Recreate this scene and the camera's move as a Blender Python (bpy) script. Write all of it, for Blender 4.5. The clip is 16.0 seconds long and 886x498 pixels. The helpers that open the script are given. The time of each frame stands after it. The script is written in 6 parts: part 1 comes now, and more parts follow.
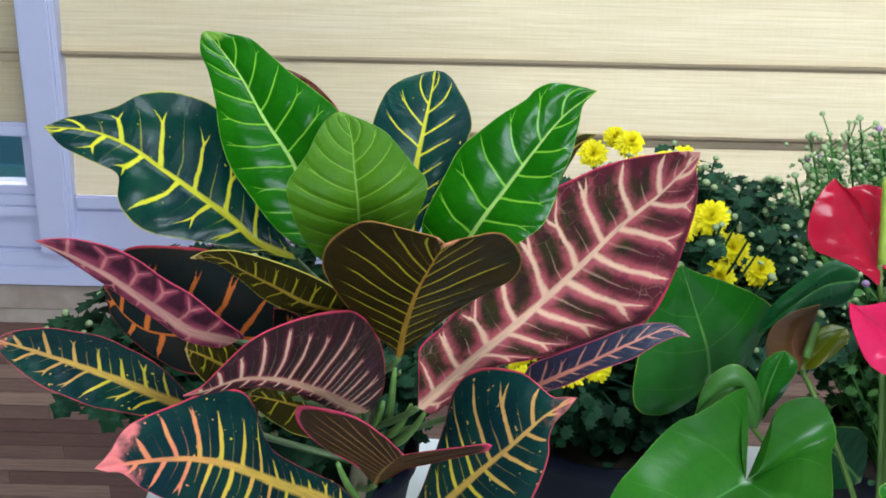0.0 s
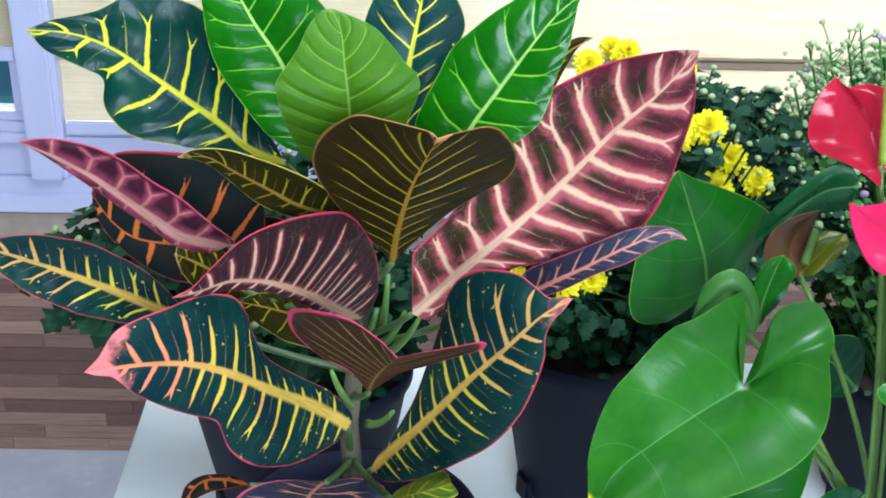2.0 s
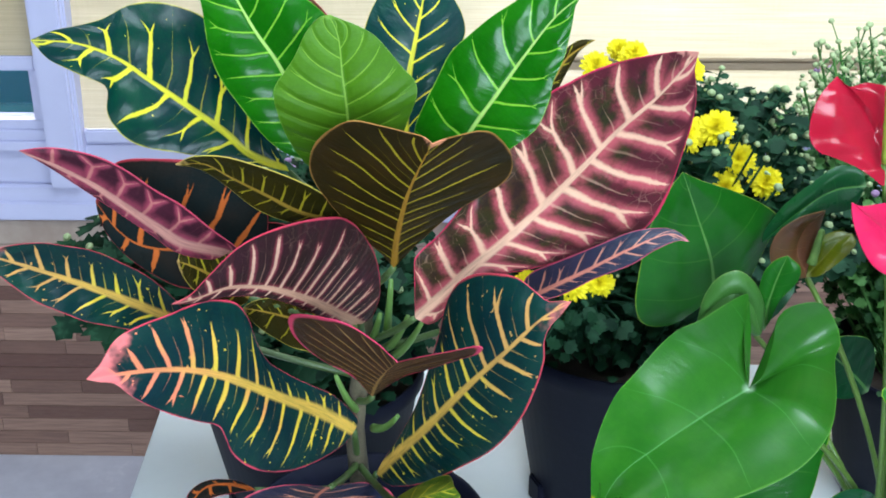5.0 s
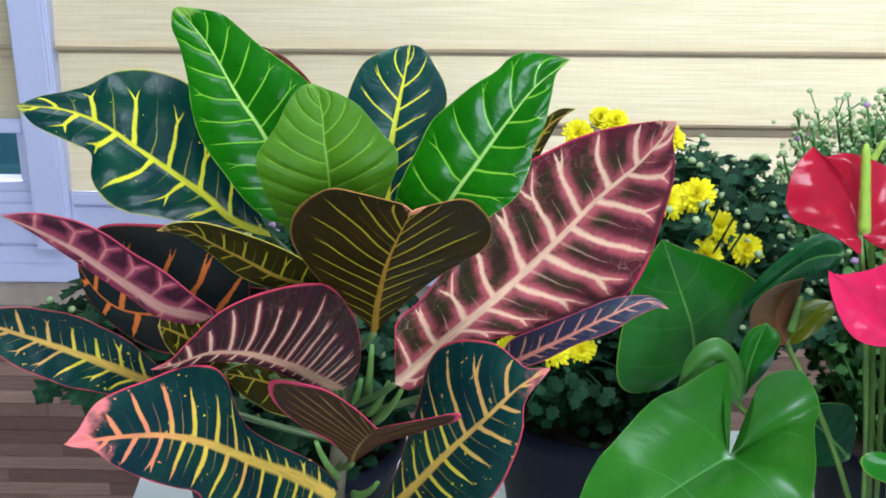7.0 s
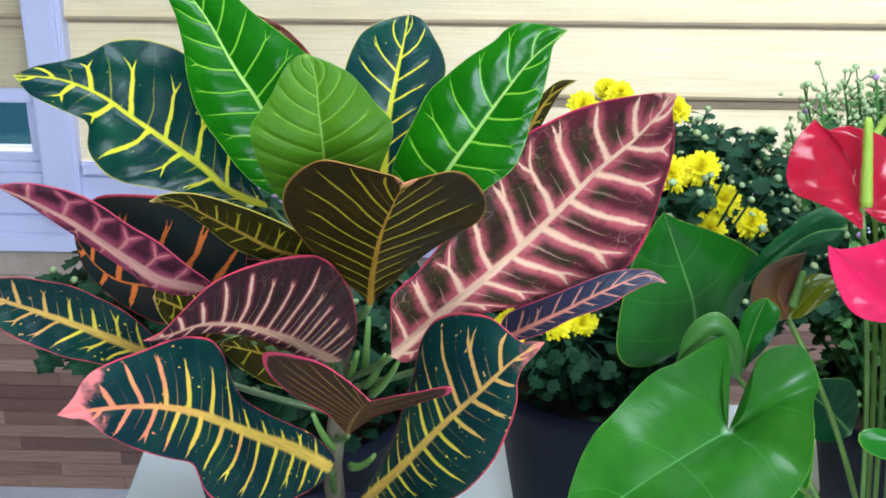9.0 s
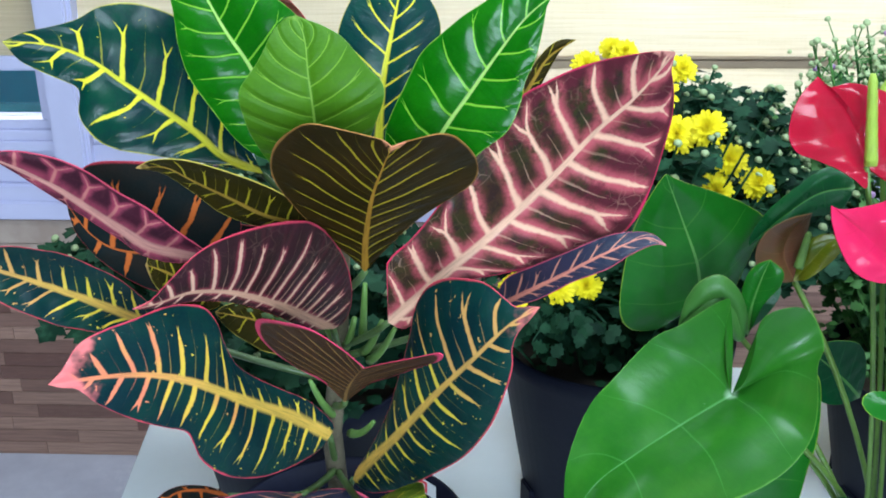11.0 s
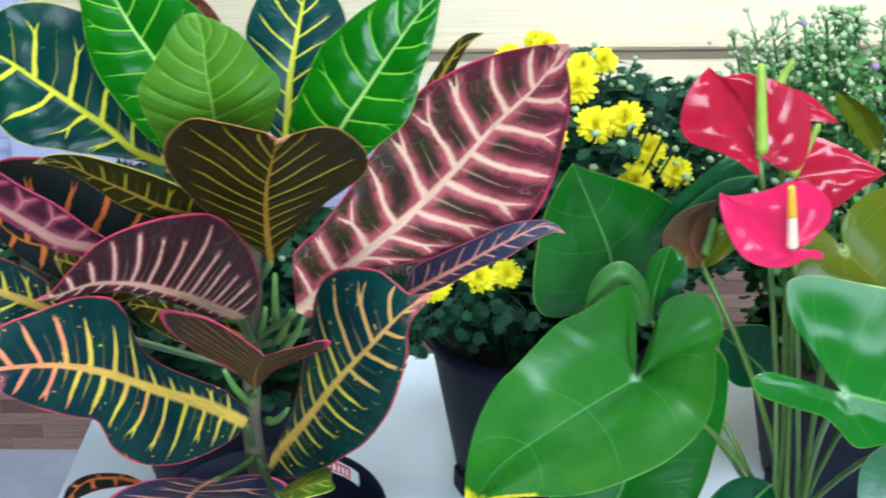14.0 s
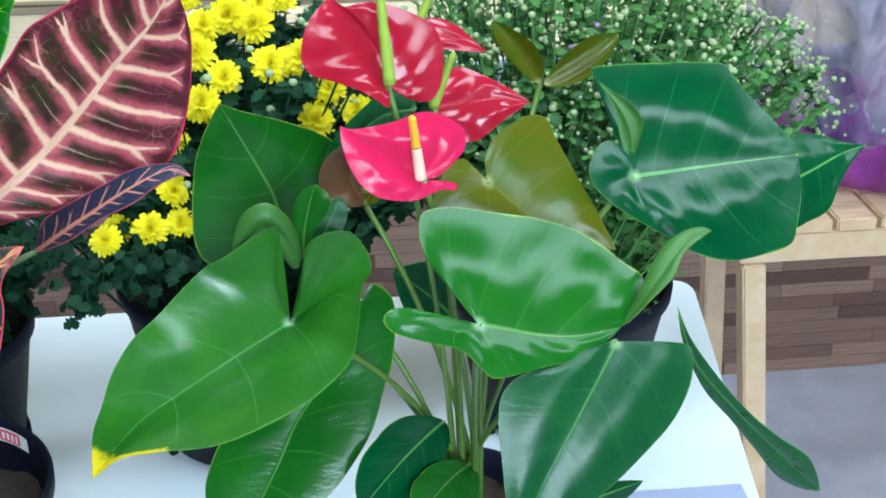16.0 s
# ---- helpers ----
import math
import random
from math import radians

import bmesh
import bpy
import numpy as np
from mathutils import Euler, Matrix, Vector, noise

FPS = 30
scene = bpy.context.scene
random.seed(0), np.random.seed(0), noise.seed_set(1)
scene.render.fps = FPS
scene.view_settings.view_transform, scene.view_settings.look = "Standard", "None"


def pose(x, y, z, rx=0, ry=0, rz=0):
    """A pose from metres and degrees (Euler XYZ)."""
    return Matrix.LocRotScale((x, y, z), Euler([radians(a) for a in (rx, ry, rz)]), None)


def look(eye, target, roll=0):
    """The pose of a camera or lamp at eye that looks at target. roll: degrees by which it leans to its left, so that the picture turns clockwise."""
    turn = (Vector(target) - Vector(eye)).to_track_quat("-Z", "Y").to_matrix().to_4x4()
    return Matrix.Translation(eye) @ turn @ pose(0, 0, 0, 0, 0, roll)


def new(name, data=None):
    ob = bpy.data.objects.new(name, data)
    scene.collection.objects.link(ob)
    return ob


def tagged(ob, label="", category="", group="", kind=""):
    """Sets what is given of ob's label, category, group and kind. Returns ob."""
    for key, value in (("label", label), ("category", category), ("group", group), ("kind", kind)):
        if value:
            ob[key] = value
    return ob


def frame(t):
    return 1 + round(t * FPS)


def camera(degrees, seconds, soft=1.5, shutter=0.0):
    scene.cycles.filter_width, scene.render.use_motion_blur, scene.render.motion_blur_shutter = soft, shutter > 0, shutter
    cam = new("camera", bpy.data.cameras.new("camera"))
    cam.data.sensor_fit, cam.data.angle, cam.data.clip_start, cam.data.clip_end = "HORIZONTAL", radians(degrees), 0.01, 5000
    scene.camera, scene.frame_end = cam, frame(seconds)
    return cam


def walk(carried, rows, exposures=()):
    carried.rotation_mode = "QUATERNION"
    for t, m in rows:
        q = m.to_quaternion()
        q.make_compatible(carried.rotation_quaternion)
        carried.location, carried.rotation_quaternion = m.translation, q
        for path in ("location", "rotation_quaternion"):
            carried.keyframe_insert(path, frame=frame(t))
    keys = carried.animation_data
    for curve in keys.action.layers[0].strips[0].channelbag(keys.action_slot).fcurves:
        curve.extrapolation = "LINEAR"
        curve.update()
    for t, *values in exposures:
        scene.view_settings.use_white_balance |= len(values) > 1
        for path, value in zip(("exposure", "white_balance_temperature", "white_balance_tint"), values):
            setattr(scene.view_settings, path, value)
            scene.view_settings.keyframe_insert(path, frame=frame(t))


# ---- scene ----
# camera and its walk
cam = camera(40, 16.0, soft=1.8, shutter=0.4)
EXPOSURES = ((0.0, 0.22, 6100, 8), (1.5, 0.52, 5750, 8), (2.5, 0.78, 5750, 7), (3.5, 0.80, 5800, 8), (7.0, 0.40, 5900, 8), (8.5, 0.55, 5900, 8), (11.0, 0.58, 5700, 7), (12.0, 0.76, 5700, 7), (13.5, 0.70, 5600, 6), (15.0, 0.52, 5600, 4), (16.0, 0.52, 5700, 4))
walk(cam, [
    (0, look((0.016, -0.063, 1.621), (-0.003, 1.797, 0.887), 1.05)),
    (0.5, look((0.016, -0.060, 1.616), (-0.007, 1.799, 0.878), 0.98)),
    (1, look((0.025, -0.062, 1.610), (0.010, 1.791, 0.858), 0.99)),
    (1.5, look((0.027, -0.066, 1.601), (0.019, 1.772, 0.811), 0.93)),
    (2, look((0.017, -0.058, 1.591), (0.009, 1.762, 0.762), 0.82)),
    (2.5, look((0.003, -0.046, 1.591), (-0.010, 1.765, 0.743), 0.60)),
    (3, look((0.030, -0.038, 1.591), (0.014, 1.769, 0.734), 0.36)),
    (3.5, look((0.037, -0.046, 1.597), (0.012, 1.762, 0.741), 0.20)),
    (3.7, look((0.039, -0.055, 1.591), (0.008, 1.752, 0.734), 0.06)),
    (6, look((0.036, -0.059, 1.598), (-0.021, 1.787, 0.831), -0.28)),
    (6.5, look((0.042, -0.057, 1.604), (-0.003, 1.801, 0.866), -0.10)),
    (7, look((0.043, -0.062, 1.597), (0.008, 1.800, 0.867), 0.20)),
    (7.5, look((0.044, -0.063, 1.598), (0.009, 1.798, 0.867), 0.60)),
    (8, look((0.040, -0.065, 1.598), (-0.004, 1.789, 0.850), 0.83)),
    (8.5, look((0.048, -0.061, 1.596), (-0.002, 1.786, 0.831), 0.54)),
    (10.8, look((0.078, -0.043, 1.595), (-0.021, 1.781, 0.781), -0.82)),
    (11, look((0.078, -0.042, 1.590), (-0.020, 1.776, 0.763), -0.85)),
    (11.5, look((0.074, -0.052, 1.590), (-0.022, 1.755, 0.740), -0.85)),
    (12, look((0.079, -0.062, 1.593), (-0.014, 1.749, 0.749), -0.94)),
    (12.5, look((0.089, -0.063, 1.595), (0.005, 1.751, 0.757), -0.96)),
    (13, look((0.096, -0.063, 1.595), (0.011, 1.750, 0.756), -1.11)),
    (13.5, look((0.105, -0.065, 1.594), (0.018, 1.748, 0.753), -1.25)),
    (14, look((0.143, -0.061, 1.596), (0.066, 1.753, 0.758), -1.25)),
    (14.5, look((0.227, -0.048, 1.585), (0.243, 1.764, 0.738), -0.71)),
    (15, look((0.276, -0.042, 1.575), (0.405, 1.749, 0.695), -0.46)),
    (15.5, look((0.297, -0.045, 1.575), (0.474, 1.734, 0.680), -0.26)),
    (16, look((0.301, -0.040, 1.571), (0.483, 1.731, 0.660), -0.56)),
], exposures=EXPOSURES)

# ---------------------------------------------------------------- world and lights
world = bpy.data.worlds.new("sky")
scene.world = world
world.use_nodes = True
wn = world.node_tree
sky = wn.nodes.new("ShaderNodeTexSky")
sky.sky_type, sky.sun_disc = "NISHITA", False
sky.sun_elevation, sky.sun_rotation = radians(48), radians(0)
wn.links.new(sky.outputs[0], wn.nodes["Background"].inputs[0])
wn.nodes["Background"].inputs[1].default_value = 0.10

sun = new("sun", bpy.data.lights.new("sun", "SUN"))
sun.data.energy, sun.data.angle, sun.data.color = 2.0, radians(0.6), (1.0, 0.95, 0.86)
sun.matrix_world = look((0, 8, 9), (0, 0, 0))


def area(name, eye, target, sx, sy, watts, color):
    lamp = new(name, bpy.data.lights.new(name, "AREA"))
    lamp.data.shape, lamp.data.size, lamp.data.size_y = "RECTANGLE", sx, sy
    lamp.data.energy, lamp.data.color = watts, color
    lamp.matrix_world = look(eye, target)
    return lamp


# front fill from an assumed unseen opening behind camera; daylight in the blind's window
area("assumed_front_fill", (0.6, -2.38, 2.15), (0.4, 0.5, 1.0), 1.6, 0.9, 76, (0.82, 0.92, 1.0))
area("daylight_blind_window", (0.85, 2.56, 0.98), (0.75, 1.0, 0.98), 1.7, 0.5, 3.2, (0.96, 0.98, 1.0))
area("ceiling_light", (0.10, 0.55, 2.78), (0.10, 0.57, 0.0), 1.5, 0.40, 21, (0.86, 0.94, 1.0))
area("ceiling_light", (2.15, -0.50, 2.78), (2.15, -0.48, 0.0), 2.0, 0.60, 36, (0.84, 0.93, 1.0))
area("ceiling_light", (0.80, 1.65, 2.78), (0.80, 1.63, 0.0), 1.5, 0.40, 17, (0.86, 0.94, 1.0))


# ---------------------------------------------------------------- materials
class Nodes:
    """Short names for building a node material."""

    def __init__(self, name):
        self.mat = bpy.data.materials.new(name)
        self.mat.use_nodes = True
        self.tree = self.mat.node_tree
        self.bsdf = self.tree.nodes["Principled BSDF"]

    def put(self, socket, value):
        if isinstance(value, bpy.types.NodeSocket):
            self.tree.links.new(value, socket)
        elif isinstance(value, (tuple, list)) and len(value) == 3 and socket.type == "RGBA":
            socket.default_value = (*value, 1)
        else:
            socket.default_value = value

    def math(self, op, a, b=0.0, c=0.0, clamp=False):
        n = self.tree.nodes.new("ShaderNodeMath")
        n.operation, n.use_clamp = op, clamp
        for i, x in enumerate((a, b, c)):
            self.put(n.inputs[i], x)
        return n.outputs[0]

    def mix(self, fac, a, b, kind="MIX"):
        n = self.tree.nodes.new("ShaderNodeMix")
        n.data_type, n.blend_type = "RGBA", kind
        self.put(n.inputs[0], fac), self.put(n.inputs[6], a), self.put(n.inputs[7], b)
        return n.outputs[2]

    def ramp(self, x, lo, hi):
        n = self.tree.nodes.new("ShaderNodeMapRange")
        n.interpolation_type = "SMOOTHSTEP"
        self.put(n.inputs[0], x), self.put(n.inputs[1], lo), self.put(n.inputs[2], hi)
        return n.outputs[0]

    def noise(self, vec, scale, detail=3.0, rough=0.55):
        n = self.tree.nodes.new("ShaderNodeTexNoise")
        self.put(n.inputs["Vector"], vec), self.put(n.inputs["Scale"], scale)
        self.put(n.inputs["Detail"], detail), self.put(n.inputs["Roughness"], rough)
        return n.outputs["Fac"]

    def uv(self, name):
        n = self.tree.nodes.new("ShaderNodeUVMap")
        n.uv_map = name
        return n.outputs[0]

    def split(self, vec):
        n = self.tree.nodes.new("ShaderNodeSeparateXYZ")
        self.put(n.inputs[0], vec)
        return n.outputs

    def scaled(self, vec, factors):
        n = self.tree.nodes.new("ShaderNodeVectorMath")
        n.operation = "MULTIPLY"
        self.put(n.inputs[0], vec), self.put(n.inputs[1], factors)
        return n.outputs[0]

    def place(self):
        return self.tree.nodes.new("ShaderNodeTexCoord").outputs["Object"]

    def world_place(self):
        return self.tree.nodes.new("ShaderNodeNewGeometry").outputs["Position"]

    def chance(self):
        return self.tree.nodes.new("ShaderNodeObjectInfo").outputs["Random"]

    def island(self):
        return self.tree.nodes.new("ShaderNodeNewGeometry").outputs["Random Per Island"]

    def bump(self, height, strength=0.3, distance=0.002):
        n = self.tree.nodes.new("ShaderNodeBump")
        self.put(n.inputs["Height"], height)
        n.inputs["Strength"].default_value, n.inputs["Distance"].default_value = strength, distance
        self.tree.links.new(n.outputs[0], self.bsdf.inputs["Normal"])

    def finish(self, color, rough=0.5, metal=0.0, spec=0.5, sheer=0.0):
        self.put(self.bsdf.inputs["Base Color"], color)
        self.put(self.bsdf.inputs["Roughness"], rough)
        self.bsdf.inputs["Metallic"].default_value = metal
        self.bsdf.inputs["Specular IOR Level"].default_value = spec
        if sheer:
            out = self.tree.nodes["Material Output"]
            tr = self.tree.nodes.new("ShaderNodeBsdfTranslucent")
            self.put(tr.inputs[0], color)
            m = self.tree.nodes.new("ShaderNodeMixShader")
            m.inputs[0].default_value = sheer
            self.tree.links.new(self.bsdf.outputs[0], m.inputs[1])
            self.tree.links.new(tr.outputs[0], m.inputs[2])
            self.tree.links.new(m.outputs[0], out.inputs["Surface"])
        return self.mat


def plain(name, color, rough=0.5, vary=0.12, scale=30.0, bump=0.1, metal=0.0, spec=0.5, sheer=0.0):
    """A near plain surface with fine grain and larger stains."""
    n = Nodes(name)
    p = n.place()
    big, fine = n.noise(p, scale * 0.12, 3), n.noise(p, scale * 4, 4)
    k = n.math("ADD", n.math("MULTIPLY", big, 0.7), n.math("MULTIPLY", fine, 0.3))
    dark = tuple(c * (1 - vary) for c in color)
    light = tuple(min(1, c * (1 + vary)) for c in color)
    col = n.mix(n.ramp(k, 0.3, 0.7), dark, light)
    if bump:
        n.bump(fine, bump, 0.001)
    return n.finish(col, n.math("ADD", rough - 0.05, n.math("MULTIPLY", big, 0.1)), metal, spec, sheer)


def veined(name, base, base2, vein, edge, tip, mid=None, gap=0.02, lean=0.5, vein_w=0.0016, mid_w=0.0035, rough=0.32, spec=0.4, fork=0.55, fork_at=0.6,
           vary=0.3, soft=0.5, rag=0.12, minor=0.0, net=0.0, spots=0.0, halo=0.0, halo_col=None, mottle=0.0, mottle_col=None, blush=0.0, vein_tip=None,
           edge_at=0.965, tip_at=0.95, tip_side=0.0, sheer=0.10, lump=0.3, fine=0.05, twin=0.43, junction_gloss=None, dust=0.0, ribbed=0.35):
    """Leaf surface in the leaf's own coordinates: midrib, forked side veins with thin ones between, coloured rim and tip, mottled blade."""
    n = Nodes(name)
    u, v, _ = n.split(n.uv("Blade"))
    metric = n.uv("Metric")
    s, lat, _ = n.split(metric)
    row = n.split(n.uv("Fan"))[0]
    av, al = n.math("ABSOLUTE", v), n.math("ABSOLUTE", lat)
    wob = n.math("SUBTRACT", n.noise(metric, 45, 3), 0.5)
    wob_big = n.math("SUBTRACT", n.noise(metric, 14, 2), 0.5)
    side = n.math("MULTIPLY", n.math("GREATER_THAN", v, 0.0), twin)
    p = n.math("SUBTRACT", row, n.math("MULTIPLY", n.math("POWER", n.math("MAXIMUM", av, 0.0001), 1.05), lean))
    p = n.math("ADD", n.math("ADD", p, side), n.math("ADD", n.math("MULTIPLY", wob, rag), n.math("MULTIPLY", wob_big, 0.5 if twin else 0.1)))
    cell = n.math("FRACT", p)
    d = n.math("ABSOLUTE", n.math("SUBTRACT", cell, 0.5))
    which = n.math("ADD", n.math("FLOOR", p), n.math("MULTIPLY", side, 40.0))
    chance = n.math("FRACT", n.math("MULTIPLY", n.math("SINE", n.math("MULTIPLY", which, 12.99)), 437.6))
    other = n.math("FRACT", n.math("MULTIPLY", chance, 17.3))
    start = n.math("SUBTRACT", fork_at, n.math("MULTIPLY", chance, vary * 0.45))
    split_ = n.math("MULTIPLY", n.math("MAXIMUM", n.math("SUBTRACT", av, start), 0.0), n.math("MULTIPLY", n.ramp(other, 0.2, 0.6), fork))
    ragged = n.math("MULTIPLY", n.math("SUBTRACT", n.noise(metric, 300, 4, 0.7), 0.5), vein_w * 0.7)
    df = n.math("ABSOLUTE", n.math("ADD", n.math("MULTIPLY", n.math("ABSOLUTE", n.math("SUBTRACT", d, split_)), gap), ragged))
    end = n.math("SUBTRACT", 1.0, n.math("MULTIPLY", other, vary))
    alive = n.math("SUBTRACT", 1.0, n.ramp(av, n.math("SUBTRACT", end, 0.30), end))
    width = n.math("MULTIPLY", n.math("SUBTRACT", 1.05, n.math("ADD", n.math("MULTIPLY", av, 0.55), n.math("MULTIPLY", wob_big, 0.6))), vein_w)
    width = n.math("MAXIMUM", n.math("MULTIPLY", width, n.math("ADD", 0.25, n.math("MULTIPLY", alive, 0.75))), 0.00015)
    alive = n.math("SUBTRACT", 1.0, n.ramp(av, n.math("SUBTRACT", end, 0.08), n.math("ADD", end, 0.02)))
    lateral = n.math("MULTIPLY", n.math("SUBTRACT", 1.0, n.ramp(df, n.math("MULTIPLY", width, soft), width)), alive)
    rib_w = n.math("MULTIPLY", n.math("SUBTRACT", 1.12, u), mid_w)
    al_w = n.math("ADD", al, n.math("MULTIPLY", wob, mid_w * 0.30))
    rib = n.math("SUBTRACT", 1.0, n.ramp(al_w, n.math("MULTIPLY", rib_w, 0.45), rib_w))
    col = n.mix(n.ramp(n.noise(metric, 22, 5, 0.65), 0.36, 0.70), base, base2)
    col = n.mix(n.math("MULTIPLY", n.ramp(n.noise(metric, 520, 2), 0.45, 0.75), fine * 2.0), col, tuple(min(1.0, c * 2.2 + 0.003) for c in base2))
    if mottle:
        col = n.mix(n.math("MULTIPLY", n.ramp(n.noise(metric, 85, 6, 0.75), 0.46, 0.60), mottle), col, mottle_col)
        col = n.mix(n.math("MULTIPLY", n.ramp(n.noise(metric, 360, 3, 0.7), 0.58, 0.70), mottle * 0.6), col, tuple(min(1.0, c * 3.0) for c in mottle_col))
    if blush:
        # reddening towards margin, tip and one half
        zone = n.math("ADD", n.math("MULTIPLY", av, 0.40), n.math("ADD", n.math("MULTIPLY", u, 0.45), n.math("MULTIPLY", n.math("SUBTRACT", n.noise(metric, 48, 5, 0.75), 0.5), 1.7)))
        zone = n.math("ADD", zone, n.math("MULTIPLY", n.ramp(v, -0.2, 0.4), 0.20))
        col = n.mix(n.math("MULTIPLY", n.ramp(zone, 0.48, 0.80), blush), col, (0.100, 0.012, 0.024))
    if vein_tip:
        vein = n.mix(n.ramp(n.math("ADD", u, n.math("MULTIPLY", wob_big, 1.1)), 0.45, 0.80), vein, vein_tip)
        mid = n.mix(n.ramp(u, 0.45, 0.95), mid, vein_tip) if mid else None
    if halo:
        near = n.math("SUBTRACT", 1.0, n.ramp(df, n.math("MULTIPLY", width, 0.6), n.math("ADD", n.math("MULTIPLY", width, 1.3), halo)))
        beside = n.math("SUBTRACT", 1.0, n.ramp(al, n.math("MULTIPLY", rib_w, 0.8), n.math("ADD", rib_w, halo * 1.6)))
        patchy = n.ramp(n.math("ADD", n.noise(metric, 42, 5, 0.75), n.math("MULTIPLY", v, 0.08)), 0.28, 0.58)
        hf = n.math("MULTIPLY", n.math("MAXIMUM", n.math("MULTIPLY", near, n.math("ADD", alive, 0.1, clamp=True)), beside), patchy)
        col = n.mix(n.math("MULTIPLY", hf, 0.85), col, halo_col or edge)
    if net:
        vor = n.tree.nodes.new("ShaderNodeTexVoronoi")
        vor.feature = "DISTANCE_TO_EDGE"
        warp = n.tree.nodes.new("ShaderNodeVectorMath")
        warp.operation = "ADD"
        comb = n.tree.nodes.new("ShaderNodeCombineXYZ")
        n.put(comb.inputs[0], n.math("MULTIPLY", wob, 0.012))
        n.put(comb.inputs[1], n.math("MULTIPLY", wob_big, 0.012))
        n.put(warp.inputs[0], metric), n.put(warp.inputs[1], comb.outputs[0])
        n.put(vor.inputs["Vector"], warp.outputs[0])
        vor.inputs["Scale"].default_value = 105
        mesh_ = n.math("SUBTRACT", 1.0, n.ramp(vor.outputs["Distance"], 0.0, 0.04))
        where = n.math("MULTIPLY", n.ramp(av, 0.35, 0.85), n.ramp(n.noise(metric, 30, 2), 0.42, 0.62))
        col = n.mix(n.math("MULTIPLY", n.math("MULTIPLY", mesh_, where), net), col, vein)
    if minor:
        dm = n.math("ADD", n.math("MULTIPLY", n.math("SUBTRACT", 0.5, d), gap), n.math("MULTIPLY", ragged, 0.6))
        wm = n.math("MULTIPLY", n.math("SUBTRACT", 0.60, n.math("ADD", av, n.math("MULTIPLY", wob_big, 0.8))), vein_w * 0.8)
        thin = n.math("SUBTRACT", 1.0, n.ramp(dm, n.math("MULTIPLY", wm, 0.3), n.math("MAXIMUM", wm, 0.0001)))
        col = n.mix(n.math("MULTIPLY", n.math("MULTIPLY", thin, n.ramp(chance, 0.3, 0.5)), minor), col, vein)
    if spots:
        sp = n.ramp(n.noise(metric, 190, 2), 0.735 - spots, 0.775 - spots)
        col = n.mix(n.math("MULTIPLY", sp, n.math("GREATER_THAN", n.noise(metric, 30, 1), 0.48)), col, vein)
    col = n.mix(lateral, col, vein)
    streak = n.noise(n.scaled(metric, (40.0, 900.0, 1.0)), 1.0, 3)
    rib_col = n.mix(n.math("MULTIPLY", n.ramp(streak, 0.40, 0.72), 0.35), mid or vein, base2)
    col = n.mix(rib, col, rib_col)
    if dust:
        col = n.mix(n.math("MULTIPLY", n.ramp(n.noise(metric, 700, 2), 0.72, 0.80), dust), col, (0.45, 0.45, 0.42))
    ef = n.ramp(n.math("ADD", av, n.math("MULTIPLY", wob, 0.05)), edge_at, min(0.999, edge_at + 0.03))
    col = n.mix(ef, col, edge)
    # pale meeting point of the veins, its white gloss mixed into the colour
    if junction_gloss:
        near = n.math("SQRT", n.math("ADD", n.math("MULTIPLY", s, s), n.math("MULTIPLY", lat, lat)))
        col = n.mix(n.math("MULTIPLY", n.math("SUBTRACT", 1.0, n.ramp(near, 0.0005, 0.008)), 0.7), col, junction_gloss)
    far = u
    if tip_side:
        far = n.math("ADD", u, n.math("MULTIPLY", n.ramp(v, 0.70, 0.98), tip_side))
    tf = n.ramp(n.math("ADD", far, n.math("MULTIPLY", wob, 0.30)), tip_at, min(1.0, tip_at + 0.07))
    col = n.mix(n.math("MULTIPLY", tf, 0.9), col, tip)
    dip = n.math("MULTIPLY", n.ramp(df, 0.0, gap * 0.30), n.ramp(al, 0.0, 0.006))
    n.bump(n.math("ADD", n.math("ADD", n.math("MULTIPLY", dip, lump), n.math("MULTIPLY", n.noise(metric, 70, 3), lump * 0.5)), n.math("ADD", n.math("MULTIPLY", n.noise(metric, 420, 3), fine), n.math("MULTIPLY", n.noise(n.scaled(n.uv("Fan"), (7.0, 2.2, 1.0)), 1.0, 4, 0.65), ribbed))), 0.4, 0.003)
    r = n.math("ADD", rough - 0.05, n.math("MULTIPLY", n.noise(metric, 60, 4, 0.65), 0.16))
    return n.finish(col, r, 0.0, spec, sheer)


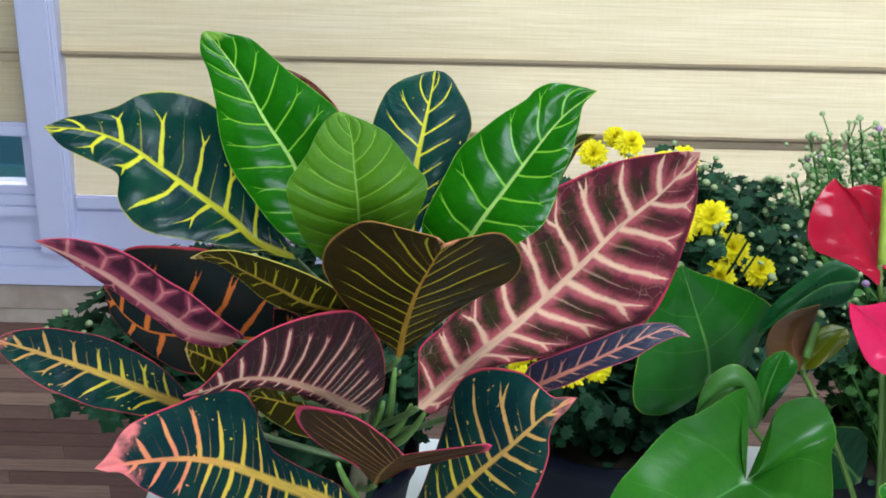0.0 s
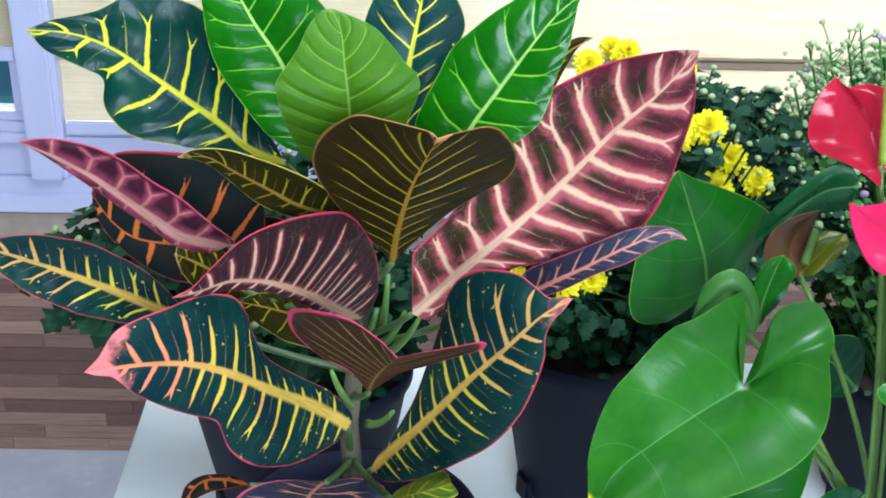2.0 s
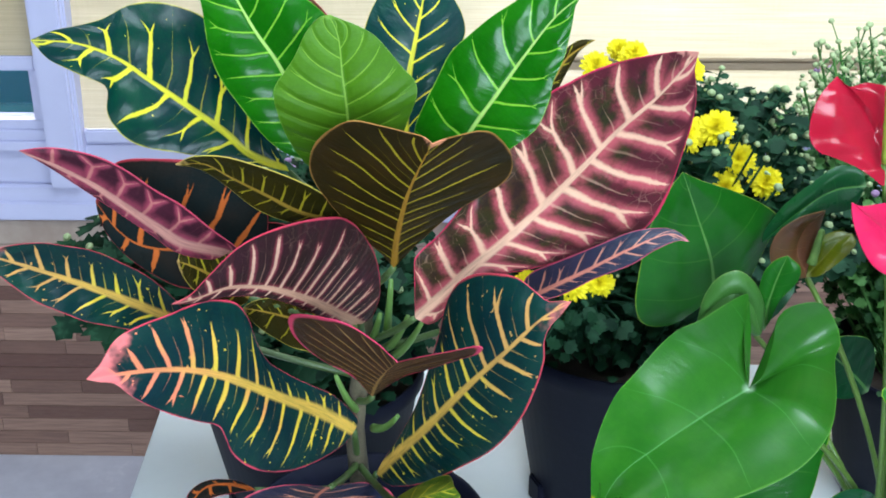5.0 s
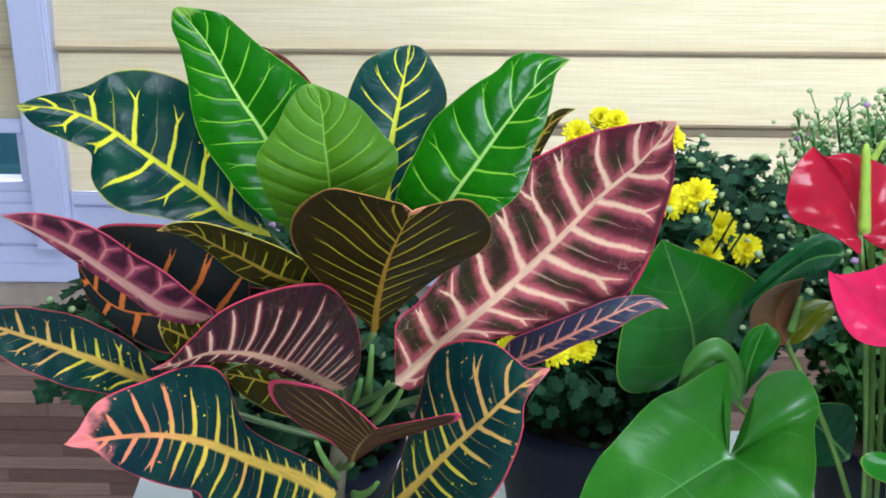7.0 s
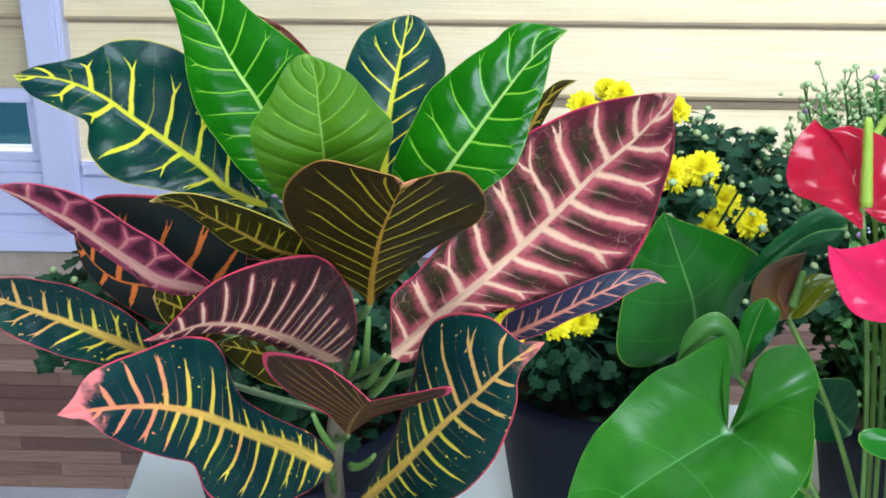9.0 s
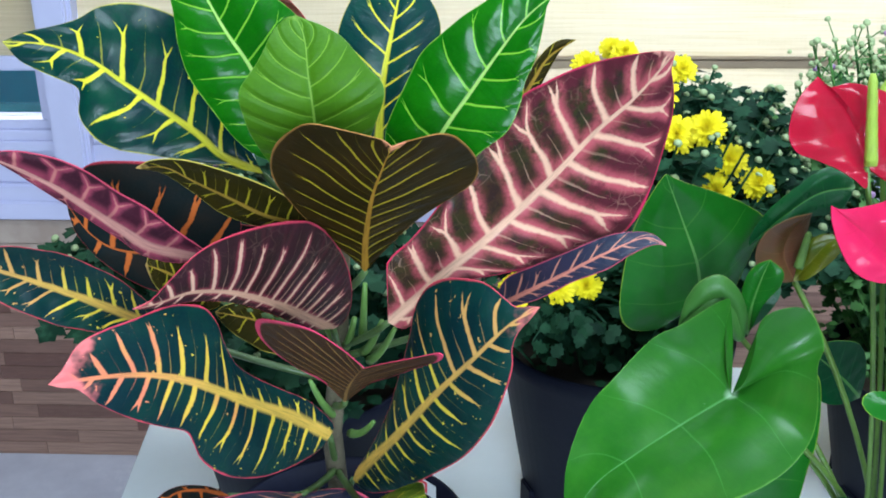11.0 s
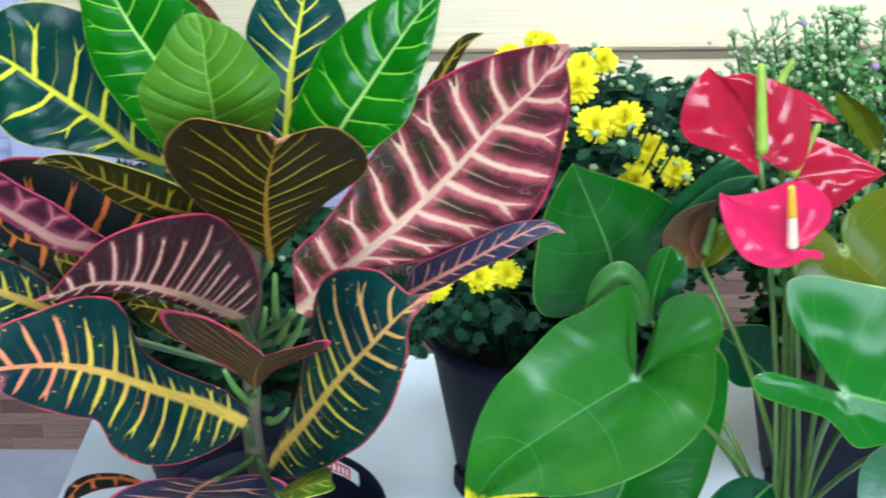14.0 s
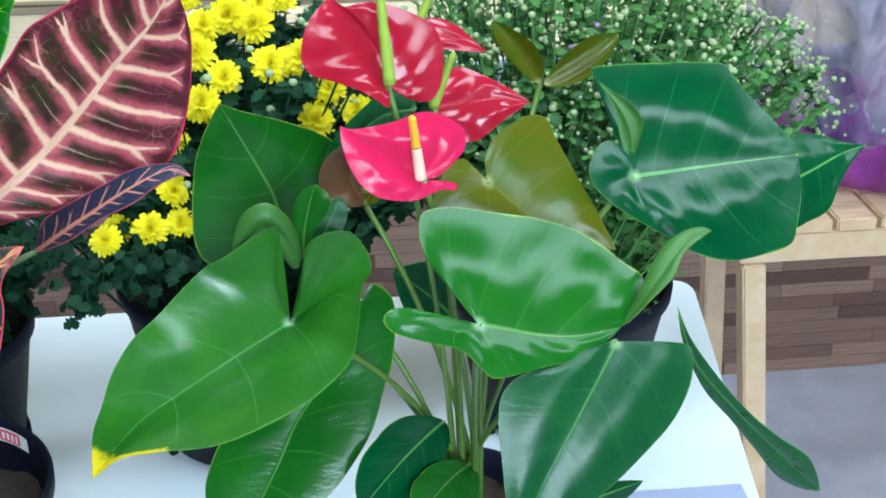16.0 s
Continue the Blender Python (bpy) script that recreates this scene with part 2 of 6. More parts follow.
# spacing of the side veins of each kind of leaf, in metres
GAP = {"dark": 0.032, "darkfine": 0.020, "dark2": 0.023, "dark3": 0.021, "darkorange": 0.026, "green": 0.021, "green2": 0.014, "lime": 0.014, "red": 0.031, "red2": 0.0145,
       "purple": 0.026, "olive": 0.018, "notch": 0.018, "olivered": 0.009, "redback": 0.02, "navy": 0.017}
YEL = (0.72, 0.66, 0.05)
ANTH = dict(gap=0.034, lean=0.5, fork=0.0, vary=0.0, twin=0.0, rag=0.0, lump=0.02, fine=0.015, rough=0.13, ribbed=0.30, edge_at=0.985, tip_at=0.985)
LEAF = {
    "dark": veined("croton_dark", (0.0020, 0.0240, 0.0240), (0.0040, 0.0480, 0.0230), (0.66, 0.62, 0.03), (0.50, 0.46, 0.06), (0.45, 0.42, 0.06), gap=GAP["dark"], lean=0.55, vein_w=0.0027, mid_w=0.0042, rough=0.2, spec=0.2, spots=0.02, edge_at=0.975, tip_at=0.96, vary=0.35, fork=0.85, fork_at=0.62, lump=0.5, minor=0.35),
    "darkfine": veined("croton_dark_fine", (0.0020, 0.028, 0.028), (0.004, 0.050, 0.028), (0.66, 0.62, 0.03), (0.42, 0.40, 0.06), (0.45, 0.42, 0.06), gap=GAP["darkfine"], lean=1.2, vein_w=0.0015, mid_w=0.0045, rough=0.22, spec=0.28, spots=0.02, edge_at=0.98, tip_at=0.98, lump=0.4, vary=0.4, fork=0.25),
    "dark2": veined("croton_dark_orange_rib", (0.0028, 0.0230, 0.0260), (0.0065, 0.0440, 0.0300), (0.76, 0.62, 0.05), (0.60, 0.06, 0.09), (0.76, 0.19, 0.17), mid=(0.74, 0.46, 0.08), gap=GAP["dark2"], lean=0.55, vein_w=0.0026, mid_w=0.0062, rough=0.34, spec=0.16, spots=0.07, edge_at=0.968, tip_at=0.93, vein_tip=(0.66, 0.36, 0.10), vary=0.4, fork=0.8, fork_at=0.66, minor=0.5, dust=0.25),
    "dark3": veined("croton_dark_pink_tip", (0.0028, 0.0210, 0.0270), (0.0065, 0.0400, 0.0300), (0.78, 0.60, 0.05), (0.68, 0.06, 0.11), (0.86, 0.21, 0.20), mid=(0.78, 0.50, 0.08), gap=GAP["dark3"], lean=0.6, vein_w=0.0027, mid_w=0.0072, rough=0.36, spec=0.16, spots=0.06, edge_at=0.97, tip_at=0.87, vein_tip=(0.78, 0.24, 0.12), vary=0.4, fork=0.8, fork_at=0.68, minor=0.5, dust=0.25),
    "darkorange": veined("croton_dark_red", (0.0070, 0.0130, 0.0130), (0.0180, 0.0150, 0.0115), (0.52, 0.13, 0.025), (0.45, 0.04, 0.06), (0.42, 0.05, 0.06), gap=GAP["darkorange"], lean=0.1, vein_w=0.003, mid_w=0.0024, rough=0.42, spec=0.07, rag=0.25, vary=0.25, fork=0.3),
    "green": veined("croton_green", (0.0080, 0.1000, 0.0010), (0.0150, 0.1350, 0.0020), (0.19, 0.46, 0.03), (0.20, 0.40, 0.04), (0.20, 0.36, 0.05), mid=(0.40, 0.62, 0.14), gap=GAP["green"], lean=1.15, vein_w=0.0012, mid_w=0.0026, rough=0.17, spec=0.25, fork=0.8, fork_at=0.75, lump=0.42, rag=0.08, vary=0.15, edge_at=0.98, fine=0.03),
    "green2": veined("croton_lime_blotch", (0.03, 0.16, 0.012), (0.38, 0.46, 0.03), YEL, (0.5, 0.5, 0.06), YEL, gap=GAP["green2"], rough=0.35, minor=0.5),
    "lime": veined("croton_lime", (0.0520, 0.1500, 0.0035), (0.0680, 0.1780, 0.0050), (0.155, 0.310, 0.022), (0.13, 0.26, 0.03), (0.14, 0.27, 0.03), mid=(0.19, 0.35, 0.04), gap=GAP["lime"], lean=1.7, vein_w=0.0008, mid_w=0.0018, rough=0.40, spec=0.14, lump=0.7, rag=0.08, vary=0.1, fork=0.2, edge_at=0.985, fine=0.03),
    "red": veined("croton_wine", (0.030, 0.030, 0.007), (0.052, 0.023, 0.012), (0.84, 0.51, 0.34), (0.56, 0.025, 0.085), (0.70, 0.30, 0.24), gap=GAP["red"], lean=0.75, vein_w=0.0045, mid_w=0.0062, rough=0.28, spec=0.17, halo=0.0068, halo_col=(0.60, 0.115, 0.140), edge_at=0.965, fork=1.0, fork_at=0.66, net=0.22, lump=0.5, soft=0.2, tip_at=0.975, mottle=0.6, mottle_col=(0.018, 0.008, 0.010), vary=0.12, blush=0.85, minor=0.35, dust=0.3),
    "red2": veined("croton_wine_dark", (0.0240, 0.0120, 0.0100), (0.0400, 0.0090, 0.0160), (0.68, 0.42, 0.28), (0.55, 0.05, 0.09), (0.58, 0.12, 0.13), mid=(0.62, 0.36, 0.23), gap=GAP["red2"], lean=0.5, vein_w=0.002, mid_w=0.0058, rough=0.40, spec=0.12, halo=0.0018, halo_col=(0.26, 0.04, 0.06), edge_at=0.97, soft=0.25, fork=0.55, fork_at=0.62, vary=0.35, minor=0.6, net=0.1, dust=0.35),
    "purple": veined("croton_purple", (0.0330, 0.0070, 0.0140), (0.0600, 0.0100, 0.0220), (0.46, 0.16, 0.14), (0.52, 0.06, 0.11), (0.46, 0.10, 0.12), mid=(0.58, 0.28, 0.22), gap=GAP["purple"], lean=0.1, vein_w=0.0024, mid_w=0.0065, rough=0.40, spec=0.12, halo=0.0045, halo_col=(0.34, 0.055, 0.095), edge_at=0.95, soft=0.2, fork=1.1, fork_at=0.62, vary=0.1, net=0.1),
    "olive": veined("croton_olive_underside", (0.0200, 0.0175, 0.0022), (0.0330, 0.0250, 0.0030), (0.34, 0.28, 0.015), (0.42, 0.34, 0.05), (0.62, 0.40, 0.12), mid=(0.38, 0.24, 0.03), gap=GAP["olive"], lean=0.6, vein_w=0.0013, mid_w=0.0030, rough=0.50, spec=0.08, tip_at=0.97, vary=0.35, minor=0.4, dust=0.08),
    "notch": veined("croton_olive_notch", (0.0200, 0.0140, 0.0020), (0.0340, 0.0190, 0.0026), (0.36, 0.28, 0.015), (0.30, 0.15, 0.035), (0.74, 0.31, 0.15), mid=(0.42, 0.22, 0.025), gap=GAP["notch"], lean=0.95, vein_w=0.0015, mid_w=0.0036, rough=0.48, spec=0.08, tip_at=0.965, vary=0.40, fork=0.15, minor=0.35, dust=0.08, edge_at=0.975),
    "olivered": veined("croton_olive_red", (0.0420, 0.0210, 0.0105), (0.0700, 0.0280, 0.0140), (0.36, 0.21, 0.07), (0.66, 0.06, 0.13), (0.70, 0.10, 0.17), gap=GAP["olivered"], lean=0.4, vein_w=0.0009, mid_w=0.0028, rough=0.45, spec=0.1, tip_at=0.96, edge_at=0.94, fork=0.1),
    "redback": veined("croton_red_back", (0.10, 0.03, 0.01), (0.16, 0.03, 0.02), (0.35, 0.08, 0.04), (0.48, 0.05, 0.05), (0.4, 0.05, 0.05), rough=0.5),
    "navy": veined("croton_navy", (0.0150, 0.0210, 0.0450), (0.0260, 0.0230, 0.0500), (0.52, 0.22, 0.15), (0.52, 0.07, 0.12), (0.60, 0.15, 0.20), mid=(0.62, 0.22, 0.15), gap=GAP["navy"], lean=1.0, vein_w=0.0017, mid_w=0.0030, rough=0.36, spec=0.45, edge_at=0.945, tip_at=0.93, spots=0.03, minor=0.6, vary=0.4),
    "heart": veined("anthurium_green", (0.0135, 0.1080, 0.0080), (0.0200, 0.1320, 0.0105), (0.038, 0.160, 0.016), (0.20, 0.33, 0.03), (0.32, 0.42, 0.02), mid=(0.12, 0.29, 0.06), vein_w=0.0010, mid_w=0.0020, spec=0.24, sheer=0.08, junction_gloss=(0.34, 0.50, 0.28), **ANTH),
    "heartdark": veined("anthurium_deep_green", (0.0035, 0.0600, 0.0170), (0.0060, 0.0780, 0.0190), (0.016, 0.110, 0.030), (0.10, 0.24, 0.03), (0.30, 0.42, 0.02), mid=(0.12, 0.33, 0.07), vein_w=0.0010, mid_w=0.0022, spec=0.24, sheer=0.06, junction_gloss=(0.30, 0.48, 0.22), **ANTH),
    "flap": veined("anthurium_leaf_underside", (0.045, 0.150, 0.022), (0.060, 0.175, 0.026), (0.08, 0.20, 0.04), (0.15, 0.26, 0.05), (0.16, 0.26, 0.06), vein_w=0.0003, mid_w=0.0006, **(ANTH | dict(rough=0.40))),
    "heartdull": veined("anthurium_soft_green", (0.0060, 0.0660, 0.0180), (0.0100, 0.0860, 0.0180), (0.018, 0.110, 0.022), (0.06, 0.20, 0.03), (0.16, 0.32, 0.03), mid=(0.07, 0.22, 0.04), vein_w=0.0007, mid_w=0.0014, spec=0.34, sheer=0.08, junction_gloss=(0.30, 0.45, 0.22), **(ANTH | dict(rough=0.26))),
    "heartyellow": veined("anthurium_yellow_tip", (0.0220, 0.1240, 0.0085), (0.0330, 0.1540, 0.0105), (0.045, 0.185, 0.024), (0.09, 0.25, 0.03), (0.74, 0.60, 0.01), mid=(0.085, 0.255, 0.060), vein_w=0.0006, mid_w=0.0015, spec=0.5, sheer=0.08, junction_gloss=(0.42, 0.56, 0.38), tip_side=0.16, **(ANTH | dict(tip_at=0.865, rough=0.21))),
    "heartolive": veined("anthurium_olive", (0.0950, 0.1000, 0.0030), (0.0620, 0.1050, 0.0045), (0.13, 0.14, 0.01), (0.16, 0.14, 0.02), (0.2, 0.18, 0.02), vein_w=0.0008, mid_w=0.0016, spec=0.32, junction_gloss=(0.40, 0.42, 0.16), **ANTH),
    "heartbrown": veined("anthurium_bronze", (0.130, 0.045, 0.020), (0.095, 0.055, 0.018), (0.20, 0.09, 0.04), (0.18, 0.08, 0.03), (0.2, 0.1, 0.03), vein_w=0.0007, mid_w=0.0012, spec=0.4, **(ANTH | dict(rough=0.28))),
    "spathe": veined("spathe_red", (0.3300, 0.0070, 0.0220), (0.4000, 0.0095, 0.0300), (0.40, 0.009, 0.030), (0.46, 0.010, 0.04), (0.48, 0.015, 0.04), vein_w=0.0010, mid_w=0.0010, spec=0.4, sheer=0.10, **(ANTH | dict(rough=0.07, lump=0.05, ribbed=0.10))),
    "spathepink": veined("spathe_pink", (0.5600, 0.0110, 0.0700), (0.6200, 0.0150, 0.0850), (0.55, 0.012, 0.065), (0.58, 0.012, 0.07), (0.64, 0.02, 0.09), vein_w=0.0010, mid_w=0.0010, spec=0.5, sheer=0.10, **(ANTH | dict(rough=0.07, lump=0.12, ribbed=0.24))),
}
M_STEM = plain("croton_petiole", (0.065, 0.115, 0.03), 0.4, 0.25, 60)
M_SHOOT = plain("croton_shoot", (0.13, 0.25, 0.05), 0.4, 0.2, 60)
M_BARK = plain("croton_bark", (0.10, 0.085, 0.05), 0.8, 0.5, 120, 0.6)
M_ASTEM = plain("anthurium_stalk", (0.11, 0.20, 0.03), 0.35, 0.3, 40)
M_SPADIX = plain("spadix_green", (0.30, 0.42, 0.04), 0.5, 0.25, 300, 0.8)
M_SPADIX_D = plain("spadix_dark_green", (0.08, 0.16, 0.02), 0.6, 0.4, 300, 0.9)
M_SPADIX_Y = plain("spadix_yellow", (0.85, 0.42, 0.02), 0.5, 0.2, 300, 0.8)
M_SPADIX_W = plain("spadix_cream", (0.85, 0.62, 0.45), 0.5, 0.15, 300, 0.8)
M_POT = plain("pot_black_plastic", (0.006, 0.007, 0.016), 0.55, 0.3, 25, 0.15, 0.0, 0.12)
M_SOIL = plain("potting_soil", (0.030, 0.020, 0.013), 0.95, 0.6, 160, 1.0)
M_WHITE = plain("table_white_laminate", (0.84, 0.90, 0.93), 0.40, 0.02, 14, 0.03)
M_PVC = plain("window_white_pvc", (0.56, 0.56, 0.74), 0.35, 0.03, 10, 0.03)
M_WALL = plain("wall_paint", (0.24, 0.24, 0.25), 0.8, 0.04, 20, 0.2)
M_CEIL = plain("ceiling_paint", (0.34, 0.34, 0.35), 0.85, 0.02, 20, 0.1)
M_STICK_R = plain("sticker_red", (0.65, 0.06, 0.08), 0.4, 0.1, 40)
M_STICK_W = plain("sticker_white", (0.80, 0.80, 0.80), 0.4, 0.05, 40)
M_PAPER = plain("sheet_blue_grey", (0.42, 0.46, 0.62), 0.6, 0.05, 30)
M_STAGE = plain("grout_dark", (0.05, 0.035, 0.03), 0.8, 0.2, 40)


def floor_material():
    n = Nodes("floor_grey_vinyl")
    p = n.place()
    a, b, c = n.noise(p, 2.2, 5, 0.6), n.noise(p, 11, 5, 0.65), n.noise(p, 160, 3)
    k = n.math("ADD", n.math("MULTIPLY", a, 0.6), n.math("MULTIPLY", b, 0.4))
    col = n.mix(n.ramp(k, 0.35, 0.66), (0.44, 0.43, 0.48), (0.58, 0.57, 0.62))
    col = n.mix(n.math("MULTIPLY", n.ramp(b, 0.58, 0.66), 0.4), col, (0.62, 0.60, 0.62))
    n.bump(c, 0.12, 0.001)
    return n.finish(col, 0.34)


def wood_strip_material():
    n = Nodes("wall_wood_strip")
    p = n.place()
    shift = n.tree.nodes.new("ShaderNodeVectorMath")
    shift.operation = "ADD"
    comb = n.tree.nodes.new("ShaderNodeCombineXYZ")
    n.put(comb.inputs[0], n.math("MULTIPLY", n.chance(), 37.0))
    n.put(comb.inputs[2], n.math("MULTIPLY", n.chance(), 11.0))
    n.put(shift.inputs[0], p), n.put(shift.inputs[1], comb.outputs[0])
    grain = n.noise(n.scaled(shift.outputs[0], (3.0, 1.0, 60.0)), 3.0, 5, 0.6)
    fine = n.noise(n.scaled(shift.outputs[0], (12.0, 1.0, 260.0)), 3.0, 3, 0.6)
    r = n.chance()
    tone = n.mix(n.ramp(r, 0.05, 0.95), (0.135, 0.064, 0.047), (0.38, 0.23, 0.165))
    col = n.mix(n.math("MULTIPLY", n.ramp(grain, 0.35, 0.7), 0.5), tone, (0.085, 0.045, 0.035))
    col = n.mix(n.math("MULTIPLY", n.ramp(fine, 0.45, 0.75), 0.3), col, (0.30, 0.20, 0.15))
    n.bump(fine, 0.15, 0.0006)
    return n.finish(col, 0.42)


def light_wood_material(name, a, b):
    n = Nodes(name)
    p = n.place()
    grain = n.noise(n.scaled(p, (4.0, 40.0, 4.0)), 3.0, 5, 0.6)
    ring = n.noise(n.scaled(p, (1.5, 9.0, 1.5)), 4.0, 3, 0.6)
    col = n.mix(n.ramp(grain, 0.3, 0.72), a, b)
    col = n.mix(n.math("MULTIPLY", n.ramp(ring, 0.5, 0.72), 0.35), col, tuple(c * 0.6 for c in a))
    n.bump(grain, 0.12, 0.0008)
    return n.finish(col, 0.5)


def blind_material():
    n = Nodes("blind_beige_weave")
    p = n.place()
    weft = n.noise(n.scaled(p, (6.0, 1.0, 420.0)), 1.0, 4, 0.6)
    warp = n.noise(n.scaled(p, (300.0, 1.0, 30.0)), 1.0, 3, 0.6)
    slub = n.noise(n.scaled(p, (2.0, 1.0, 90.0)), 2.0, 3)
    k = n.math("ADD", n.math("MULTIPLY", weft, 0.85), n.math("MULTIPLY", warp, 0.15))
    col = n.mix(n.ramp(k, 0.30, 0.70), (0.57, 0.49, 0.32), (0.69, 0.61, 0.44))
    col = n.mix(n.math("MULTIPLY", n.ramp(slub, 0.55, 0.75), 0.3), col, (0.74, 0.69, 0.58))
    n.bump(k, 0.2, 0.0006)
    return n.finish(col, 0.85, 0.0, 0.2, 0.45)


M_FLOOR, M_STRIP, M_BLIND = floor_material(), wood_strip_material(), blind_material()
M_STOOL = light_wood_material("stool_pine", (0.60, 0.40, 0.22), (0.76, 0.56, 0.36))
M_SHELF = light_wood_material("strip_light_oak", (0.36, 0.27, 0.21), (0.46, 0.37, 0.30))
M_LINING = plain("blind_lining", (0.80, 0.76, 0.66), 0.9, 0.04, 30, 0.1, 0.0, 0.2, 0.6)
# tan of the real rails, also used for the shade strips below them
M_RAIL_SHADE = plain("blind_rail_tan_and_shade", (0.42, 0.32, 0.20), 0.6, 0.08, 60)


def glass_material():
    n = Nodes("window_glass")
    n.bsdf.inputs["Transmission Weight"].default_value = 1.0
    n.bsdf.inputs["IOR"].default_value = 1.45
    return n.finish((0.93, 0.97, 0.97), 0.02)


def film_material():
    n = Nodes("clear_wrap_film")
    p = n.place()
    w = n.noise(n.scaled(p, (1.0, 1.0, 0.55)), 9, 3, 0.55)
    n.bump(w, 1.0, 0.05)
    tone = n.mix(n.ramp(n.noise(p, 5, 2, 0.5), 0.40, 0.62), (0.46, 0.35, 0.43), (0.26, 0.25, 0.31))
    tone = n.mix(n.ramp(n.noise(n.scaled(p, (1.4, 1.4, 1.0)), 4.4, 3, 0.5), 0.49, 0.57), tone, (0.05, 0.06, 0.13))
    n.finish(tone, 0.09, 0.0, 1.0)
    clear = n.tree.nodes.new("ShaderNodeBsdfTransparent")
    m = n.tree.nodes.new("ShaderNodeMixShader")
    n.put(m.inputs[0], n.math("ADD", 0.50, n.math("MULTIPLY", n.ramp(w, 0.40, 0.70), 0.45)))
    n.tree.links.new(clear.outputs[0], m.inputs[1])
    n.tree.links.new(n.bsdf.outputs[0], m.inputs[2])
    n.tree.links.new(m.outputs[0], n.tree.nodes["Material Output"].inputs["Surface"])
    return n.mat


M_GLASS, M_FILM = glass_material(), film_material()
M_PURPLE = plain("wrap_paper_purple", (0.36, 0.06, 0.38), 0.30, 0.5, 30, 0.5, 0.0, 0.5, 0.25)
M_OUT_TEAL = plain("outside_teal_panel", (0.11, 0.42, 0.50), 0.5, 0.15, 8)
M_OUT_DARK = plain("outside_teal_dark", (0.03, 0.22, 0.32), 0.5, 0.15, 8)
M_MUM_Y = plain("mum_yellow_petal", (0.92, 0.80, 0.006), 0.55, 0.12, 120, 0.1, 0, 0.3, 0.2)
M_MUM_BUD = plain("mum_bud_green", (0.33, 0.41, 0.19), 0.55, 0.3, 120, 0.4)
M_MUM_BUD_P = plain("mum_bud_mauve", (0.34, 0.20, 0.36), 0.55, 0.3, 120, 0.4)


def foliage_material(name, a, b, c, spec=0.25, sheer=0.15):
    n = Nodes(name)
    r = n.island()
    col = n.mix(n.ramp(r, 0.0, 1.0), a, b)
    col = n.mix(n.math("MULTIPLY", n.ramp(n.noise(n.place(), 60, 3), 0.5, 0.7), 0.4), col, c)
    return n.finish(col, 0.6, 0.0, spec, sheer)


M_FOL_DARK = foliage_material("mum_leaf_dark", (0.004, 0.022, 0.010), (0.018, 0.062, 0.027), (0.042, 0.120, 0.060), 0.12, 0.08)
M_FOL_LIGHT = foliage_material("mum_leaf_light", (0.014, 0.065, 0.013), (0.100, 0.250, 0.055), (0.18, 0.36, 0.12))


# ---------------------------------------------------------------- mesh helpers
def part(name, bm, material, parent=None, label="", smooth=False):
    """Links a bmesh as one mesh object under a thing or a part."""
    me = bpy.data.meshes.new(name)
    bm.normal_update()
    bm.to_mesh(me)
    bm.free()
    if smooth:
        me.shade_smooth()
    for m in material if isinstance(material, (list, tuple)) else [material]:
        me.materials.append(m)
    ob = new(name, me)
    ob.parent = parent
    return tagged(ob, label)


def box(bm, x0, x1, y0, y1, z0, z1, bevel=0.0):
    vs = bmesh.ops.create_cube(bm, size=1)["verts"]
    for v in vs:
        v.co = (x0 + (v.co.x + 0.5) * (x1 - x0), y0 + (v.co.y + 0.5) * (y1 - y0), z0 + (v.co.z + 0.5) * (z1 - z0))
    if bevel:
        es = list({e for v in vs for e in v.link_edges})
        bmesh.ops.bevel(bm, geom=es, offset=bevel, segments=2, affect="EDGES")
    return bm


def boxes(*specs, bevel=0.0):
    bm = bmesh.new()
    for sp in specs:
        box(bm, *sp, bevel=bevel)
    return bm


def lathe(profile, cx, cy, seg=48):
    """A turned shape from (radius, z) pairs."""
    bm = bmesh.new()
    rings = []
    for r, z in profile:
        rings.append([bm.verts.new((cx + r * math.cos(2 * math.pi * i / seg), cy + r * math.sin(2 * math.pi * i / seg), z)) for i in range(seg)])
    for a, b in zip(rings, rings[1:]):
        for i in range(seg):
            bm.faces.new((a[i], a[(i + 1) % seg], b[(i + 1) % seg], b[i]))
    return bm


def tube(bm, pts, radii, seg=8, cap=True):
    """A round stalk along points."""
    pts = [Vector(p) for p in pts]
    prev = None
    rings = []
    for i, p in enumerate(pts):
        t = (pts[min(i + 1, len(pts) - 1)] - pts[max(i - 1, 0)]).normalized()
        a = t.orthogonal().normalized() if prev is None else (prev - t * prev.dot(t)).normalized()
        prev = a
        b = t.cross(a)
        r = radii[i] if isinstance(radii, (list, tuple)) else radii
        rings.append([bm.verts.new(p + (a * math.cos(k * 2 * math.pi / seg) + b * math.sin(k * 2 * math.pi / seg)) * r) for k in range(seg)])
    for a, b in zip(rings, rings[1:]):
        for k in range(seg):
            bm.faces.new((a[k], a[(k + 1) % seg], b[(k + 1) % seg], b[k]))
    if cap:
        bm.faces.new(rings[0][::-1])
        bm.faces.new(rings[-1])
    return bm


def bend(a, b, c, n=10):
    a, b, c = Vector(a), Vector(b), Vector(c)
    return [a * (1 - t) ** 2 + b * 2 * t * (1 - t) + c * t * t for t in (i / n for i in range(n + 1))]


